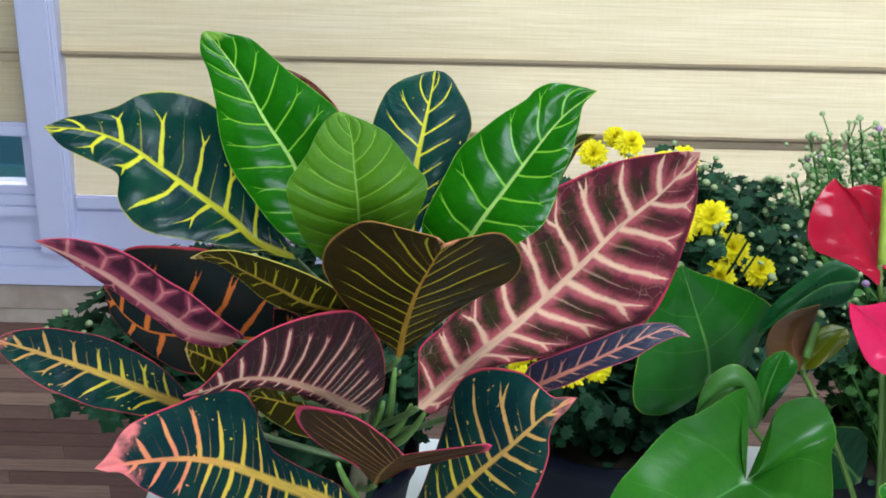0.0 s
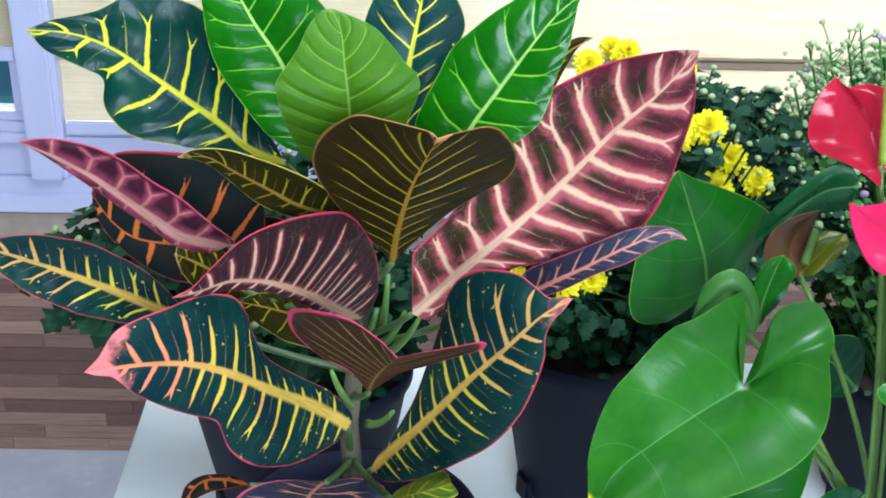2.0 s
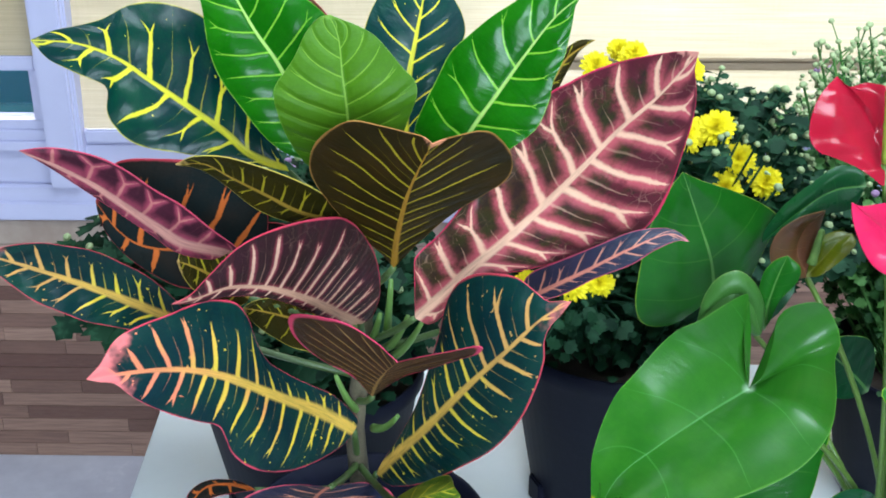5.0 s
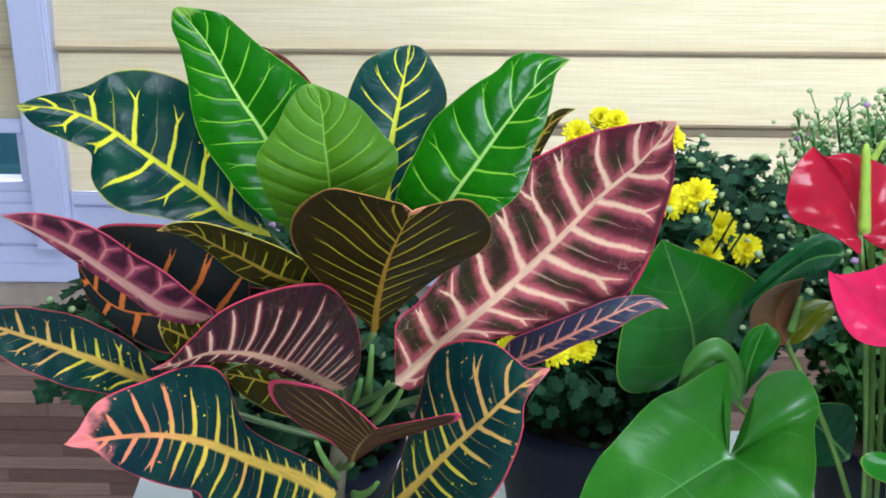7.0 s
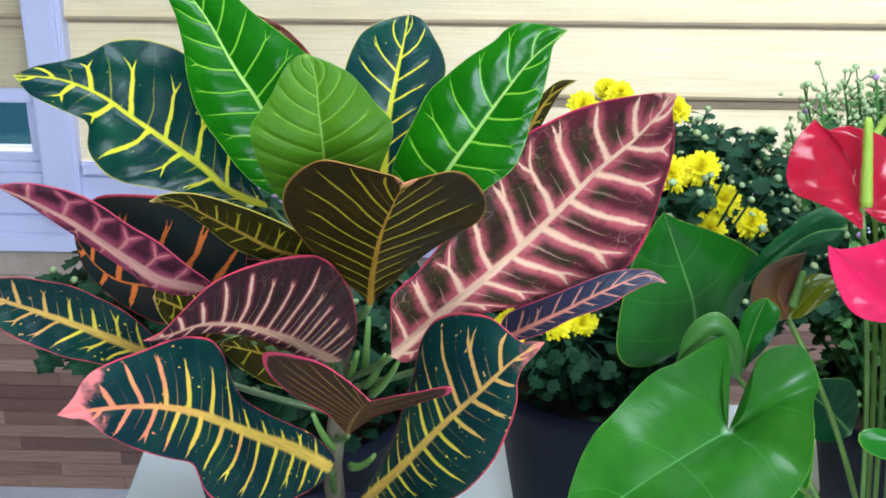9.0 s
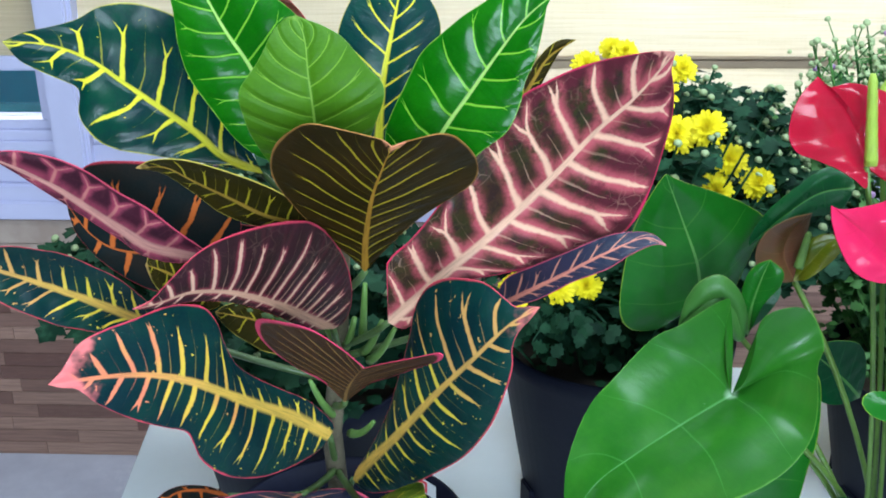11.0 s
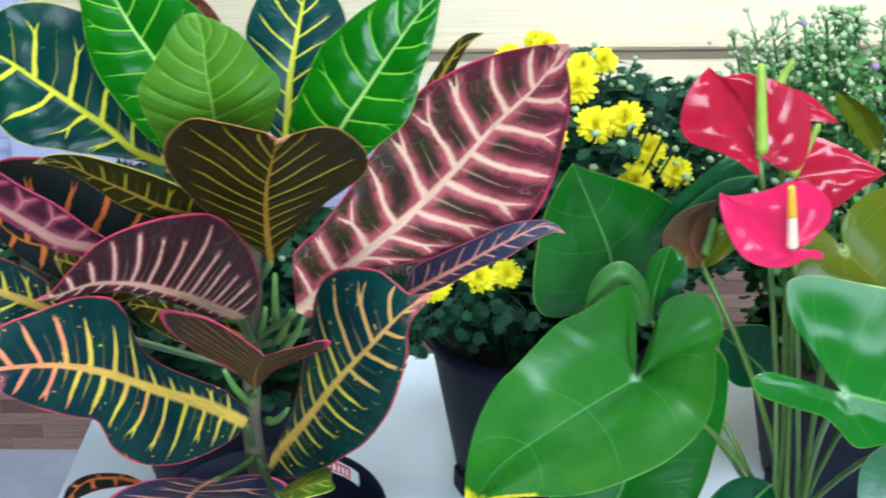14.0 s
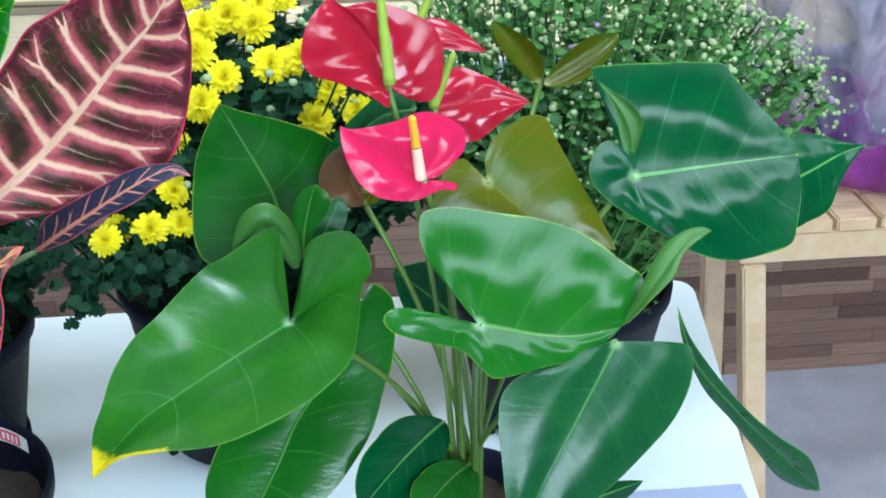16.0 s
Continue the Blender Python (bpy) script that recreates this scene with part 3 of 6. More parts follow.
def blade(B, C, T, SL, SR, peak=0.5, tip=(1.6, 1.0), base=(2.0, 0.6), lobes=None, cup=0.0, wave=0.0, waist=None, ripple=0.0012, thick=0.0004, nu=36, nv=9, seed=0, sweep=0.05, rise=(0, 0, 0), veins=9):
    """A leaf blade with thickness: midrib B-C-T, half-widths SL and SR at the peak. tip and base shape the outline's two ends;
    lobes gives the rounded lobes of a heart, inner and outer margin of each half as ways from B; waist is (side, place, depth) of a narrowing."""
    B, C, T, SL, SR = (Vector(x) for x in (B, C, T, SL, SR))
    rnd = random.Random(seed)
    ph = rnd.uniform(0, 6.28)
    bm = bmesh.new()
    uvl, uvm, uvf = (bm.loops.layers.uv.new(k) for k in ("Blade", "Metric", "Fan"))
    chord = (T - B).length
    up = (T - B).cross(SR - SL)
    up = up.normalized() if up.length > 1e-9 else Vector((0, 0, 1))

    def rib(u):
        return B * (1 - u) ** 2 + C * 2 * u * (1 - u) + T * u * u

    def width(u, side):
        if u < peak:
            w = max(0.0, 1 - (1 - u / peak) ** base[0]) ** base[1]
        else:
            w = max(0.0, 1 - ((u - peak) / (1 - peak)) ** tip[0]) ** tip[1]
        if waist and waist[0] == side:
            w *= 1 - waist[2] * math.exp(-((u - waist[1]) / 0.07) ** 2)
        return w * (1 + 14 * ripple * math.sin(u * 23 + ph * side))

    top = rib(peak)
    n_lobe = nu // 2 if lobes else 0
    grid = []
    for i in range(nu + 1):
        s = None
        if lobes and i < n_lobe:
            s = i / n_lobe
            u = peak * s ** 1.6
        elif lobes:
            u = peak + (1 - peak) * (i - n_lobe) / (nu - n_lobe)
        else:
            u = i / nu
        p = rib(u)
        t = ((C - B) * (2 * (1 - u)) + (T - C) * (2 * u)).normalized()
        row = []
        for j in range(-nv, nv + 1):
            v = j / nv
            sd = 1 if v > 0 else -1
            S = SR if v > 0 else SL
            av = abs(v)
            if s is not None:
                reach = top + S - B
                inner, outer = (Vector(x) for x in lobes[2:]) if v > 0 else (Vector(x) for x in lobes[:2])
                e1, e2, e3 = 13.5 * s * (s - 2 / 3) * (s - 1), -13.5 * s * (s - 1 / 3) * (s - 1), 4.5 * s * (s - 1 / 3) * (s - 2 / 3)
                q = p.lerp(B + inner * e1 + outer * e2 + reach * e3, av)
                w = 0.35 + 0.65 * s
            else:
                w = width(u, sd)
                q = p + S * (w * av) + t * (sweep * chord * av * w * (1 - u) if not lobes else 0.0)
            fade = 1.0 if s is None else s ** 0.7
            bulge = (cup * (av * av * w * w) - cup * 1.2 * av * w * (1 - av)) * fade
            wv = wave * av * av * math.sin(u * 17 + ph + (1.3 if v > 0 else 0)) * w * fade
            dip = ripple * math.sin(av * 3.0) * math.sin(u * 43 + av * 5 + ph) * fade
            if u > peak:
                q = q + Vector(rise) * (av * max(0.0, math.sin(math.pi * (u - peak) / (1 - peak))) ** 0.7)
            q = q + up * (bulge + wv + dip)
            row.append((q, u, v, u * chord, sd * (q - p).length))
        grid.append(row)
    tops, lows = [], []
    for row in grid:
        tops.append([bm.verts.new(r[0] + up * thick) for r in row])
        lows.append([bm.verts.new(r[0] - up * thick) for r in row])
    m = 2 * nv

    def paint(f, ids):
        for lp, (i, j) in zip(f.loops, ids):
            _, u, v, s, l = grid[i][j]
            lp[uvl].uv, lp[uvm].uv, lp[uvf].uv = (u, v), (s, l), (u * veins, abs(v))
        f.smooth = True

    for i in range(nu):
        for j in range(m):
            ids = [(i, j), (i, j + 1), (i + 1, j + 1), (i + 1, j)]
            paint(bm.faces.new([tops[x][y] for x, y in ids]), ids)
            paint(bm.faces.new([lows[x][y] for x, y in ids[::-1]]), ids[::-1])
        for j in (0, m):
            ids = [(i, j), (i + 1, j), (i + 1, j), (i, j)]
            quad = [tops[i][j], tops[i + 1][j], lows[i + 1][j], lows[i][j]]
            paint(bm.faces.new(quad if j == 0 else quad[::-1]), ids if j == 0 else ids[::-1])
    bmesh.ops.recalc_face_normals(bm, faces=bm.faces)
    rim = {v for rows in (tops, lows) for row in rows for v in (row[0], row[m])}
    for e in bm.edges:
        if e.verts[0] in rim and e.verts[1] in rim:
            e.smooth = False
    return bm


def smooth_line(pts, count):
    """Evenly spaced points on a smooth curve through pts."""
    ext = [pts[0] * 2 - pts[1]] + pts + [pts[-1] * 2 - pts[-2]]
    fine = []
    for a, b, c, d in zip(ext, ext[1:], ext[2:], ext[3:]):
        for k in range(24):
            t = k / 24
            fine.append(0.5 * (2 * b + (c - a) * t + (2 * a - 5 * b + 4 * c - d) * t * t + (3 * b - a - 3 * c + d) * t ** 3))
    fine.append(pts[-1])
    far = [0.0]
    for a, b in zip(fine, fine[1:]):
        far.append(far[-1] + (b - a).length)
    out, k = [], 0
    for i in range(count + 1):
        goal = far[-1] * i / count
        while k < len(far) - 2 and far[k + 1] < goal:
            k += 1
        out.append(fine[k].lerp(fine[k + 1], (goal - far[k]) / max(1e-9, far[k + 1] - far[k])))
    return out


def grown_blade(rib, left, right, lobed=False, cup=0.0, wave=0.0, puff=0.0005, fold=0.0, veins=9, lean=0.5, thick=0.0004, nu=84, nv=13, seed=0):
    """A leaf blade with thickness: the midrib from base to tip and each half's margin are smooth curves through a few bends.
    The halves swell between their side veins; in a lobed (heart-shaped) blade the first veins fan out from the base."""
    rib, left, right = ([Vector(x) for x in pts] for pts in (rib, left, right))
    B, T = rib[0], rib[-1]
    chord = (T - B).length
    ph = random.Random(seed).uniform(0, 6.28)
    axis = (T - B) / chord
    up = (T - B).cross(right[len(right) // 2] - left[len(left) // 2]).normalized()
    if up.y > 0:
        up = -up
    up = np.array(up)
    lobe = 0.42 if lobed else 0.0
    fine = 400
    spine = np.array([tuple(p) for p in smooth_line(rib, fine)])
    ss = np.linspace(0, 1, nu + 1)
    edges = []
    for side in (left, right):
        e = np.array([tuple(p) for p in smooth_line([B] + side + [T], fine)])
        where = ss
        if lobed:
            ahead = (e - np.array(B)) @ np.array(axis)
            back = np.nonzero(ahead < 0.10 * chord)[0]
            turn = max(0.15, min(0.65, back[-1] / fine))
            where = np.where(ss < lobe, ss / lobe * turn, turn + (ss - lobe) / (1 - lobe) * (1 - turn))
        k = where * fine
        i = np.clip(k.astype(int), 0, fine - 1)
        edges.append(e[i] + (e[i + 1] - e[i]) * (k - i)[:, None])
    u = np.clip((ss - lobe) / (1 - lobe), 0, 1) ** (1.1 if lobed else 1.0)
    k = u * fine
    i = np.clip(k.astype(int), 0, fine - 1)
    p = spine[i] + (spine[i + 1] - spine[i]) * (k - i)[:, None]
    v = np.linspace(-1, 1, 2 * nv + 1)
    av = np.abs(v)[None, :]
    e = np.where((v > 0)[None, :, None], edges[1][:, None], edges[0][:, None])
    P = p[:, None]
    reach = np.linalg.norm(e - P, axis=2)
    broad = max(np.linalg.norm(x - p, axis=1).max() for x in edges)
    ctrl = (P + e) / 2 - np.array(T - B) * ((0.05 if lobed else 0.02) * reach / chord)[..., None]
    w1, w2, w3 = ((1 - av) ** 2)[..., None], (2 * av * (1 - av))[..., None], (av * av)[..., None]
    q = P * w1 + ctrl * w2 + e * w3
    w = reach / broad
    lat = np.linalg.norm(q - P, axis=2)
    S = ss[:, None] * np.ones_like(av)
    row = S * veins
    twin = np.where(v > 0, 0.0 if lobed else 0.43, 0.0)[None, :]
    phase = row - lean * av ** 1.05 + twin
    swell = puff * (0.75 + 0.4 * np.sin(5 * S + ph)) * np.cos(np.pi * phase) ** 2 * np.sin(np.pi * av) ** (1.7 if lobed else 1.2) * np.minimum(1.0, lat / 0.018)
    drift = puff * 1.2 * np.sin(S * 9 + av * 4 + ph) * np.sin(np.pi * av) ** 2 * w
    bulge = -fold * (1 - av) ** 2 * w - cup * (np.sin(np.pi * av) ** 2 * 0.55 if lobed else 1.8 * av * (1 - av)) * w + wave * av * av * np.sin(S * 19 + ph + np.where(v > 0, 1.3, 0.0)[None, :]) * w
    q = q + up * (bulge + swell + drift)[..., None]
    m = 2 * nv + 1
    flat = q.reshape(-1, 3)
    count = len(flat)
    verts = np.concatenate([flat + up * thick, flat - up * thick])
    a = (np.arange(nu)[:, None] * m + np.arange(m - 1)[None, :]).ravel()
    top = np.stack([a, a + 1, a + m + 1, a + m], 1)
    r = np.arange(nu) * m
    rims = np.concatenate([np.stack([r, r + m, r + m + count, r + count], 1), np.stack([r + m - 1, r + 2 * m - 1, r + 2 * m - 1 + count, r + m - 1 + count], 1)])
    faces = np.concatenate([top, top[:, ::-1] + count, rims])
    me = bpy.data.meshes.new("blade")
    me.from_pydata(verts.tolist(), [], faces.tolist())
    ids = faces.ravel() % count
    sign = np.sign(v)[None, :]
    coords = {"Blade": (u[:, None] * np.ones_like(av), v[None, :] * np.ones_like(S)), "Metric": (u[:, None] * chord * np.ones_like(av), sign * lat), "Fan": (row, av * np.ones_like(S))}
    for key, (x, y) in coords.items():
        me.uv_layers.new(name=key).data.foreach_set("uv", np.stack([x.ravel()[ids], y.ravel()[ids]], 1).astype(np.float32).ravel())
    bm = bmesh.new()
    bm.from_mesh(me)
    bpy.data.meshes.remove(me)
    bmesh.ops.remove_doubles(bm, verts=bm.verts, dist=0.00002)
    bmesh.ops.recalc_face_normals(bm, faces=bm.faces)
    for f in bm.faces:
        f.smooth = True
    for edge in bm.edges:
        if len(edge.link_faces) == 2 and edge.calc_face_angle(0.0) > 0.9:
            edge.smooth = False
    return bm


def thing(name, x, y, z, label, category, group=""):
    """An empty at the base of a thing that carries its parts."""
    return tagged(new(name), label, category, group)


# ---------------------------------------------------------------- the room
WALL_Y = 2.287
part("floor", boxes((-3.2, 3.6, -2.6, WALL_Y + 0.30, -0.12, 0.0)), M_FLOOR)
tagged(bpy.data.objects["floor"], "grey mottled vinyl floor", "floor", kind="structure")
tagged(part("ceiling", boxes((-3.2, 3.6, -2.6, WALL_Y + 0.30, 2.80, 2.92)), M_CEIL), "plain grey ceiling", "ceiling", kind="structure")
tagged(part("wall_east", boxes((3.4, 3.6, -2.6, WALL_Y, 0.0, 2.80)), M_WALL), "grey painted side wall", "wall", kind="structure")
tagged(part("wall_west", boxes((-3.2, -3.0, -2.6, WALL_Y, 0.0, 2.80)), M_WALL), "grey painted side wall", "wall", kind="structure")
# opening added for the front fill lamp; nothing of it is in view
tagged(part("wall_south", boxes((-3.0, -0.45, -2.6, -2.4, 0.0, 2.80), (2.25, 3.4, -2.6, -2.4, 0.0, 2.80), (-0.45, 2.25, -2.6, -2.4, 0.0, 1.15), (-0.45, 2.25, -2.6, -2.4, 2.72, 2.80)), M_WALL),
       "unseen grey painted wall with an assumed opening for the front fill lamp", "wall", kind="structure")
wall_n = part("wall_north", boxes((-3.0, 3.4, WALL_Y + 0.012, WALL_Y + 0.20, 0.0, 0.595), (-3.0, 3.4, WALL_Y + 0.012, WALL_Y + 0.20, 2.3, 2.80), (2.1, 3.4, WALL_Y + 0.012, WALL_Y + 0.20, 0.595, 2.3), (-3.0, -2.0, WALL_Y + 0.012, WALL_Y + 0.20, 0.595, 2.3)), M_STAGE)
tagged(wall_n, "low wall clad in brown wood strips under the window", "wall", kind="structure")

# window frame: sill band, mullion, left sash
window = tagged(new("window_1"), "white plastic window with beige roman blinds", "window", kind="structure")
Y0 = WALL_Y - 0.03
part("window_frame", boxes((-2.0, 2.1, WALL_Y - 0.012, WALL_Y + 0.10, 0.598, 0.675), (-2.0, 2.1, WALL_Y + 0.0, WALL_Y + 0.10, 0.675, 0.764),
                           (-2.0, 2.1, WALL_Y + 0.0, WALL_Y + 0.10, 2.22, 2.30), (2.02, 2.1, WALL_Y + 0.0, WALL_Y + 0.10, 0.75, 2.22), (-2.0, -1.92, WALL_Y + 0.0, WALL_Y + 0.10, 0.75, 2.22), bevel=0.004), M_PVC, window)
part("window_sill", boxes((-2.0, 2.1, WALL_Y - 0.022, WALL_Y - 0.012, 0.600, 0.640), bevel=0.003), M_PVC, window)
part("mullion", boxes((-0.836, -0.773, WALL_Y - 0.035, WALL_Y + 0.06, 0.676, 2.22), (-0.800, -0.765, WALL_Y - 0.02, WALL_Y + 0.06, 0.676, 2.22), bevel=0.004), M_PVC, window)
part("sash_frame", boxes((-1.9, -0.838, WALL_Y - 0.02, WALL_Y + 0.05, 0.752, 0.773), (-1.9, -0.838, WALL_Y - 0.012, WALL_Y + 0.05, 0.773, 0.795), (-1.9, -0.838, WALL_Y - 0.004, WALL_Y + 0.05, 0.795, 0.815),
                         (-0.850, -0.838, WALL_Y - 0.012, WALL_Y + 0.05, 0.816, 0.92), (-0.861, -0.850, WALL_Y - 0.004, WALL_Y + 0.05, 0.816, 0.92), bevel=0.002), M_PVC, window)
part("pane", boxes((-1.9, -0.862, WALL_Y + 0.020, WALL_Y + 0.026, 0.815, 2.2)), M_GLASS, window).visible_shadow = False
part("pane", boxes((-0.765, 2.02, WALL_Y + 0.060, WALL_Y + 0.066, 0.75, 2.22)), M_GLASS, window).visible_shadow = False


def roman_blind(name, x0, x1, y, bottom, folds, label, lined):
    """A roman blind: soft panels that hang forward a little at each fold, with a tan rail under every fold."""
    ob = thing(name, x0, y, bottom, label, "blind", "roman blinds")
    top = 2.2
    zs = [bottom, *folds, top]
    for k, (z0, z1) in enumerate(zip(zs, zs[1:])):
        bm = bmesh.new()
        nx, nz = 24, 10
        cols = []
        for i in range(nx + 1):
            x = x0 + (x1 - x0) * i / nx
            col = []
            for j in range(nz + 1):
                s = j / nz
                drop = 0.016 * (1 - s) ** 2.2 + 0.0015 * math.sin(x * 9 + k * 2 + s * 3)
                col.append(bm.verts.new((x, y - drop, z0 + (z1 - z0 + 0.004) * s)))
            cols.append(col)
        for i in range(nx):
            for j in range(nz):
                bm.faces.new((cols[i][j], cols[i + 1][j], cols[i + 1][j + 1], cols[i][j + 1]))
        part("blind_panel", bm, M_BLIND, ob, smooth=True)
        if k >= lined:
            part("lining", boxes((x0, x1, y + 0.006, y + 0.008, z0, z1)), M_LINING, ob)
        if k:
            bm = boxes((x0, x1, y - 0.019, y + 0.001, z0 - 0.006, z0 + 0.001), bevel=0.002)
            part("fold_rail", bm, M_RAIL_SHADE, ob, "tan fold rail")
            # solid strip standing in for the shadow band under the fold
            part("fold_shade_strip", boxes((x0, x1, y - 0.013, y + 0.003, z0 - (0.026 if k == 1 else 0.014), z0 - 0.007), bevel=0.003), M_RAIL_SHADE, ob)
    part("bottom_rail", boxes((x0, x1, y - 0.022, y + 0.004, bottom - 0.030, bottom - 0.001), bevel=0.004), M_PVC, ob, "white bottom rail")
    return ob


roman_blind("roman_blind", -0.762, 1.98, WALL_Y + 0.012, 0.797, [0.947 + 0.147 * i for i in range(8)], "beige woven roman blind lowered over the window", 99)
roman_blind("roman_blind", -1.88, -0.838, WALL_Y - 0.002, 0.953, [1.100 + 0.147 * i for i in range(7)], "beige woven roman blind half lowered beside the mullion", 0)

# what stands outside, seen through the lower pane
tagged(part("outside_panel", boxes((-2.6, -0.2, WALL_Y + 0.9, WALL_Y + 0.95, -0.3, 0.56)), M_OUT_TEAL), "light teal painted panel seen outside through the glass", "panel", kind="structure")
tagged(part("outside_panel_upper", boxes((-2.6, -0.2, WALL_Y + 0.92, WALL_Y + 0.97, 0.56, 1.6)), M_OUT_DARK), "dark teal panel seen outside through the glass", "panel", kind="structure")
tagged(part("ground", boxes((-60, 60, WALL_Y + 0.31, 80, -0.5, -0.3)), M_FLOOR), "pale paving outside", "ground", kind="structure")

# ---------------------------------------------------------------- white table
table = thing("table", 0.2, 1.0, 0, "white laminate table with rounded corners holding the potted plants", "table")


def rounded_slab(corners, z0, z1, r, seg=10):
    """A flat slab with rounded corners; corners run counter-clockwise."""
    bm = bmesh.new()
    outline = []
    corners = [Vector(c) for c in corners]
    for k, c in enumerate(corners):
        p, q = (corners[k - 1] - c).normalized(), (corners[(k + 1) % len(corners)] - c).normalized()
        for i in range(seg + 1):
            t = i / seg
            outline.append((c + p * r * (1 - t) ** 2 + q * r * t * t))
    face = bm.faces.new([bm.verts.new((x, y, z0)) for x, y in outline])
    up = bmesh.ops.extrude_face_region(bm, geom=[face])
    for v in up["geom"]:
        if isinstance(v, bmesh.types.BMVert):
            v.co.z = z1
    bmesh.ops.recalc_face_normals(bm, faces=bm.faces)
    bmesh.ops.bevel(bm, geom=[e for e in bm.edges if abs(e.verts[0].co.z - e.verts[1].co.z) < 1e-6 and e.verts[0].co.z > (z0 + z1) / 2], offset=0.003, segments=2, affect="EDGES")
    return bm


part("tabletop", rounded_slab(((0.803, 1.424), (-0.380, 1.424), (-0.336, 0.62), (0.690, 0.62)), 0.722, 0.750, 0.040), M_WHITE, table)
for lx in (-0.28, 0.64):
    for ly in (0.69, 1.36):
        part("leg", boxes((lx - 0.02, lx + 0.02, ly - 0.02, ly + 0.02, 0.0, 0.722), bevel=0.004), M_WHITE, table)
sheet = part("paper_sheet", boxes((0.56, 0.722, 0.70, 0.966, 0.7505, 0.7515)), M_PAPER)
tagged(sheet, "blue-grey sheet lying on the white table", "sheet")

# ---------------------------------------------------------------- pots


def pot(parent, cx, cy, z0, z1, r0, r1, soil=0.025, feet=True, rim=0.018):
    prof = [(0.0, z0 + 0.006), (r0 * 0.96, z0 + 0.006), (r0, z0 + 0.010), (r1 * 0.955, z1 - rim - 0.006), (r1, z1 - rim), (r1 * 1.008, z1 - 0.003), (r1, z1),
            (r1 - 0.004, z1 - 0.001), (r1 - 0.008, z1 - rim), (r1 - 0.012, z1 - soil - 0.02)]
    p = part("pot", lathe(prof, cx, cy, 56), M_POT, parent, "black plastic nursery pot", smooth=True)
    if feet:
        for k in range(6):
            a = k * math.pi / 3 + 0.4
            bm = boxes((-0.014, 0.014, -0.006, 0.004, 0.0, 0.03), bevel=0.002)
            bmesh.ops.transform(bm, matrix=Matrix.Translation((cx + (r0 + 0.001) * math.cos(a), cy + (r0 + 0.001) * math.sin(a), z0)) @ Matrix.Rotation(a + math.pi / 2, 4, "Z"), verts=bm.verts)
            part("foot", bm, M_POT, p)
    bm = bmesh.new()
    rings = []
    rs = random.Random(int(cx * 1000))
    for k in range(8):
        r = (r1 - 0.010) * k / 7
        rings.append([bm.verts.new((cx + r * math.cos(i * 2 * math.pi / 32), cy + r * math.sin(i * 2 * math.pi / 32), z1 - soil + rs.uniform(-0.006, 0.006))) for i in range(32)])
    for a, b in zip(rings[1:], rings[2:]):
        for i in range(32):
            bm.faces.new((a[i], a[(i + 1) % 32], b[(i + 1) % 32], b[i]))
    bm.faces.new(rings[1])
    part("soil", bm, M_SOIL, parent, "dark potting soil", smooth=True)
    return p


# ---------------------------------------------------------------- the croton
CX, CY = -0.060, 0.830
croton = thing("potted_croton", CX, CY, 0.75, "croton with variegated green, yellow and wine-red leaves in a black pot", "potted plant", "plants on the table")
pot(croton, CX, CY, 0.75, 0.922, 0.086, 0.110, soil=0.045)
stem_pts = [(CX, CY, 0.90), (CX - 0.006, CY + 0.002, 1.02), (CX + 0.004, CY, 1.10), (CX + 0.010, CY + 0.004, 1.18), (CX + 0.012, CY + 0.004, 1.25)]
part("stem", tube(bmesh.new(), stem_pts, [0.0095, 0.0085, 0.0075, 0.0065, 0.004], 12), M_BARK, croton, "grey-brown woody stem", smooth=True)


def stem_at(z):
    for p, q in zip(stem_pts, stem_pts[1:]):
        if z <= q[2]:
            k = max(0.0, (z - p[2]) / (q[2] - p[2]))
            return Vector(p).lerp(Vector(q), k)
    return Vector(stem_pts[-1])


leaf_count = [0]


def petiole(B, r=1.0):
    foot = stem_at(B[2] - 0.045)
    mid = (Vector(B) + foot) / 2 - Vector((0, 0, 0.006))
    part("petiole", tube(bmesh.new(), bend(foot, mid, Vector(B), 6), [r * w for w in (0.0036, 0.0032, 0.003, 0.003, 0.003, 0.0028, 0.0024)], 8), M_STEM, croton, "pale green petiole", smooth=True)


def croton_leaf(style, B, C, T, SL, SR, **kw):
    """A small croton leaf given by its midrib and half-widths."""
    leaf_count[0] += 1
    count = max(3, round((Vector(T) - Vector(B)).length / GAP[style]))
    part("leaf", blade(B, C, T, SL, SR, seed=leaf_count[0], veins=count, **kw), LEAF[style], croton)
    petiole(B)


def croton_blade(style, rib, left, right, **kw):
    """A croton leaf whose midrib and margins are given by a few bends each."""
    leaf_count[0] += 1
    count = max(3, round(sum((Vector(q) - Vector(p)).length for p, q in zip(rib, rib[1:])) / GAP[style]))
    part("leaf", grown_blade(rib, left, right, seed=leaf_count[0], veins=count, **kw), LEAF[style], croton)
    petiole(rib[0], 0.6 if rib[0][2] < 1.0 else 1.0)


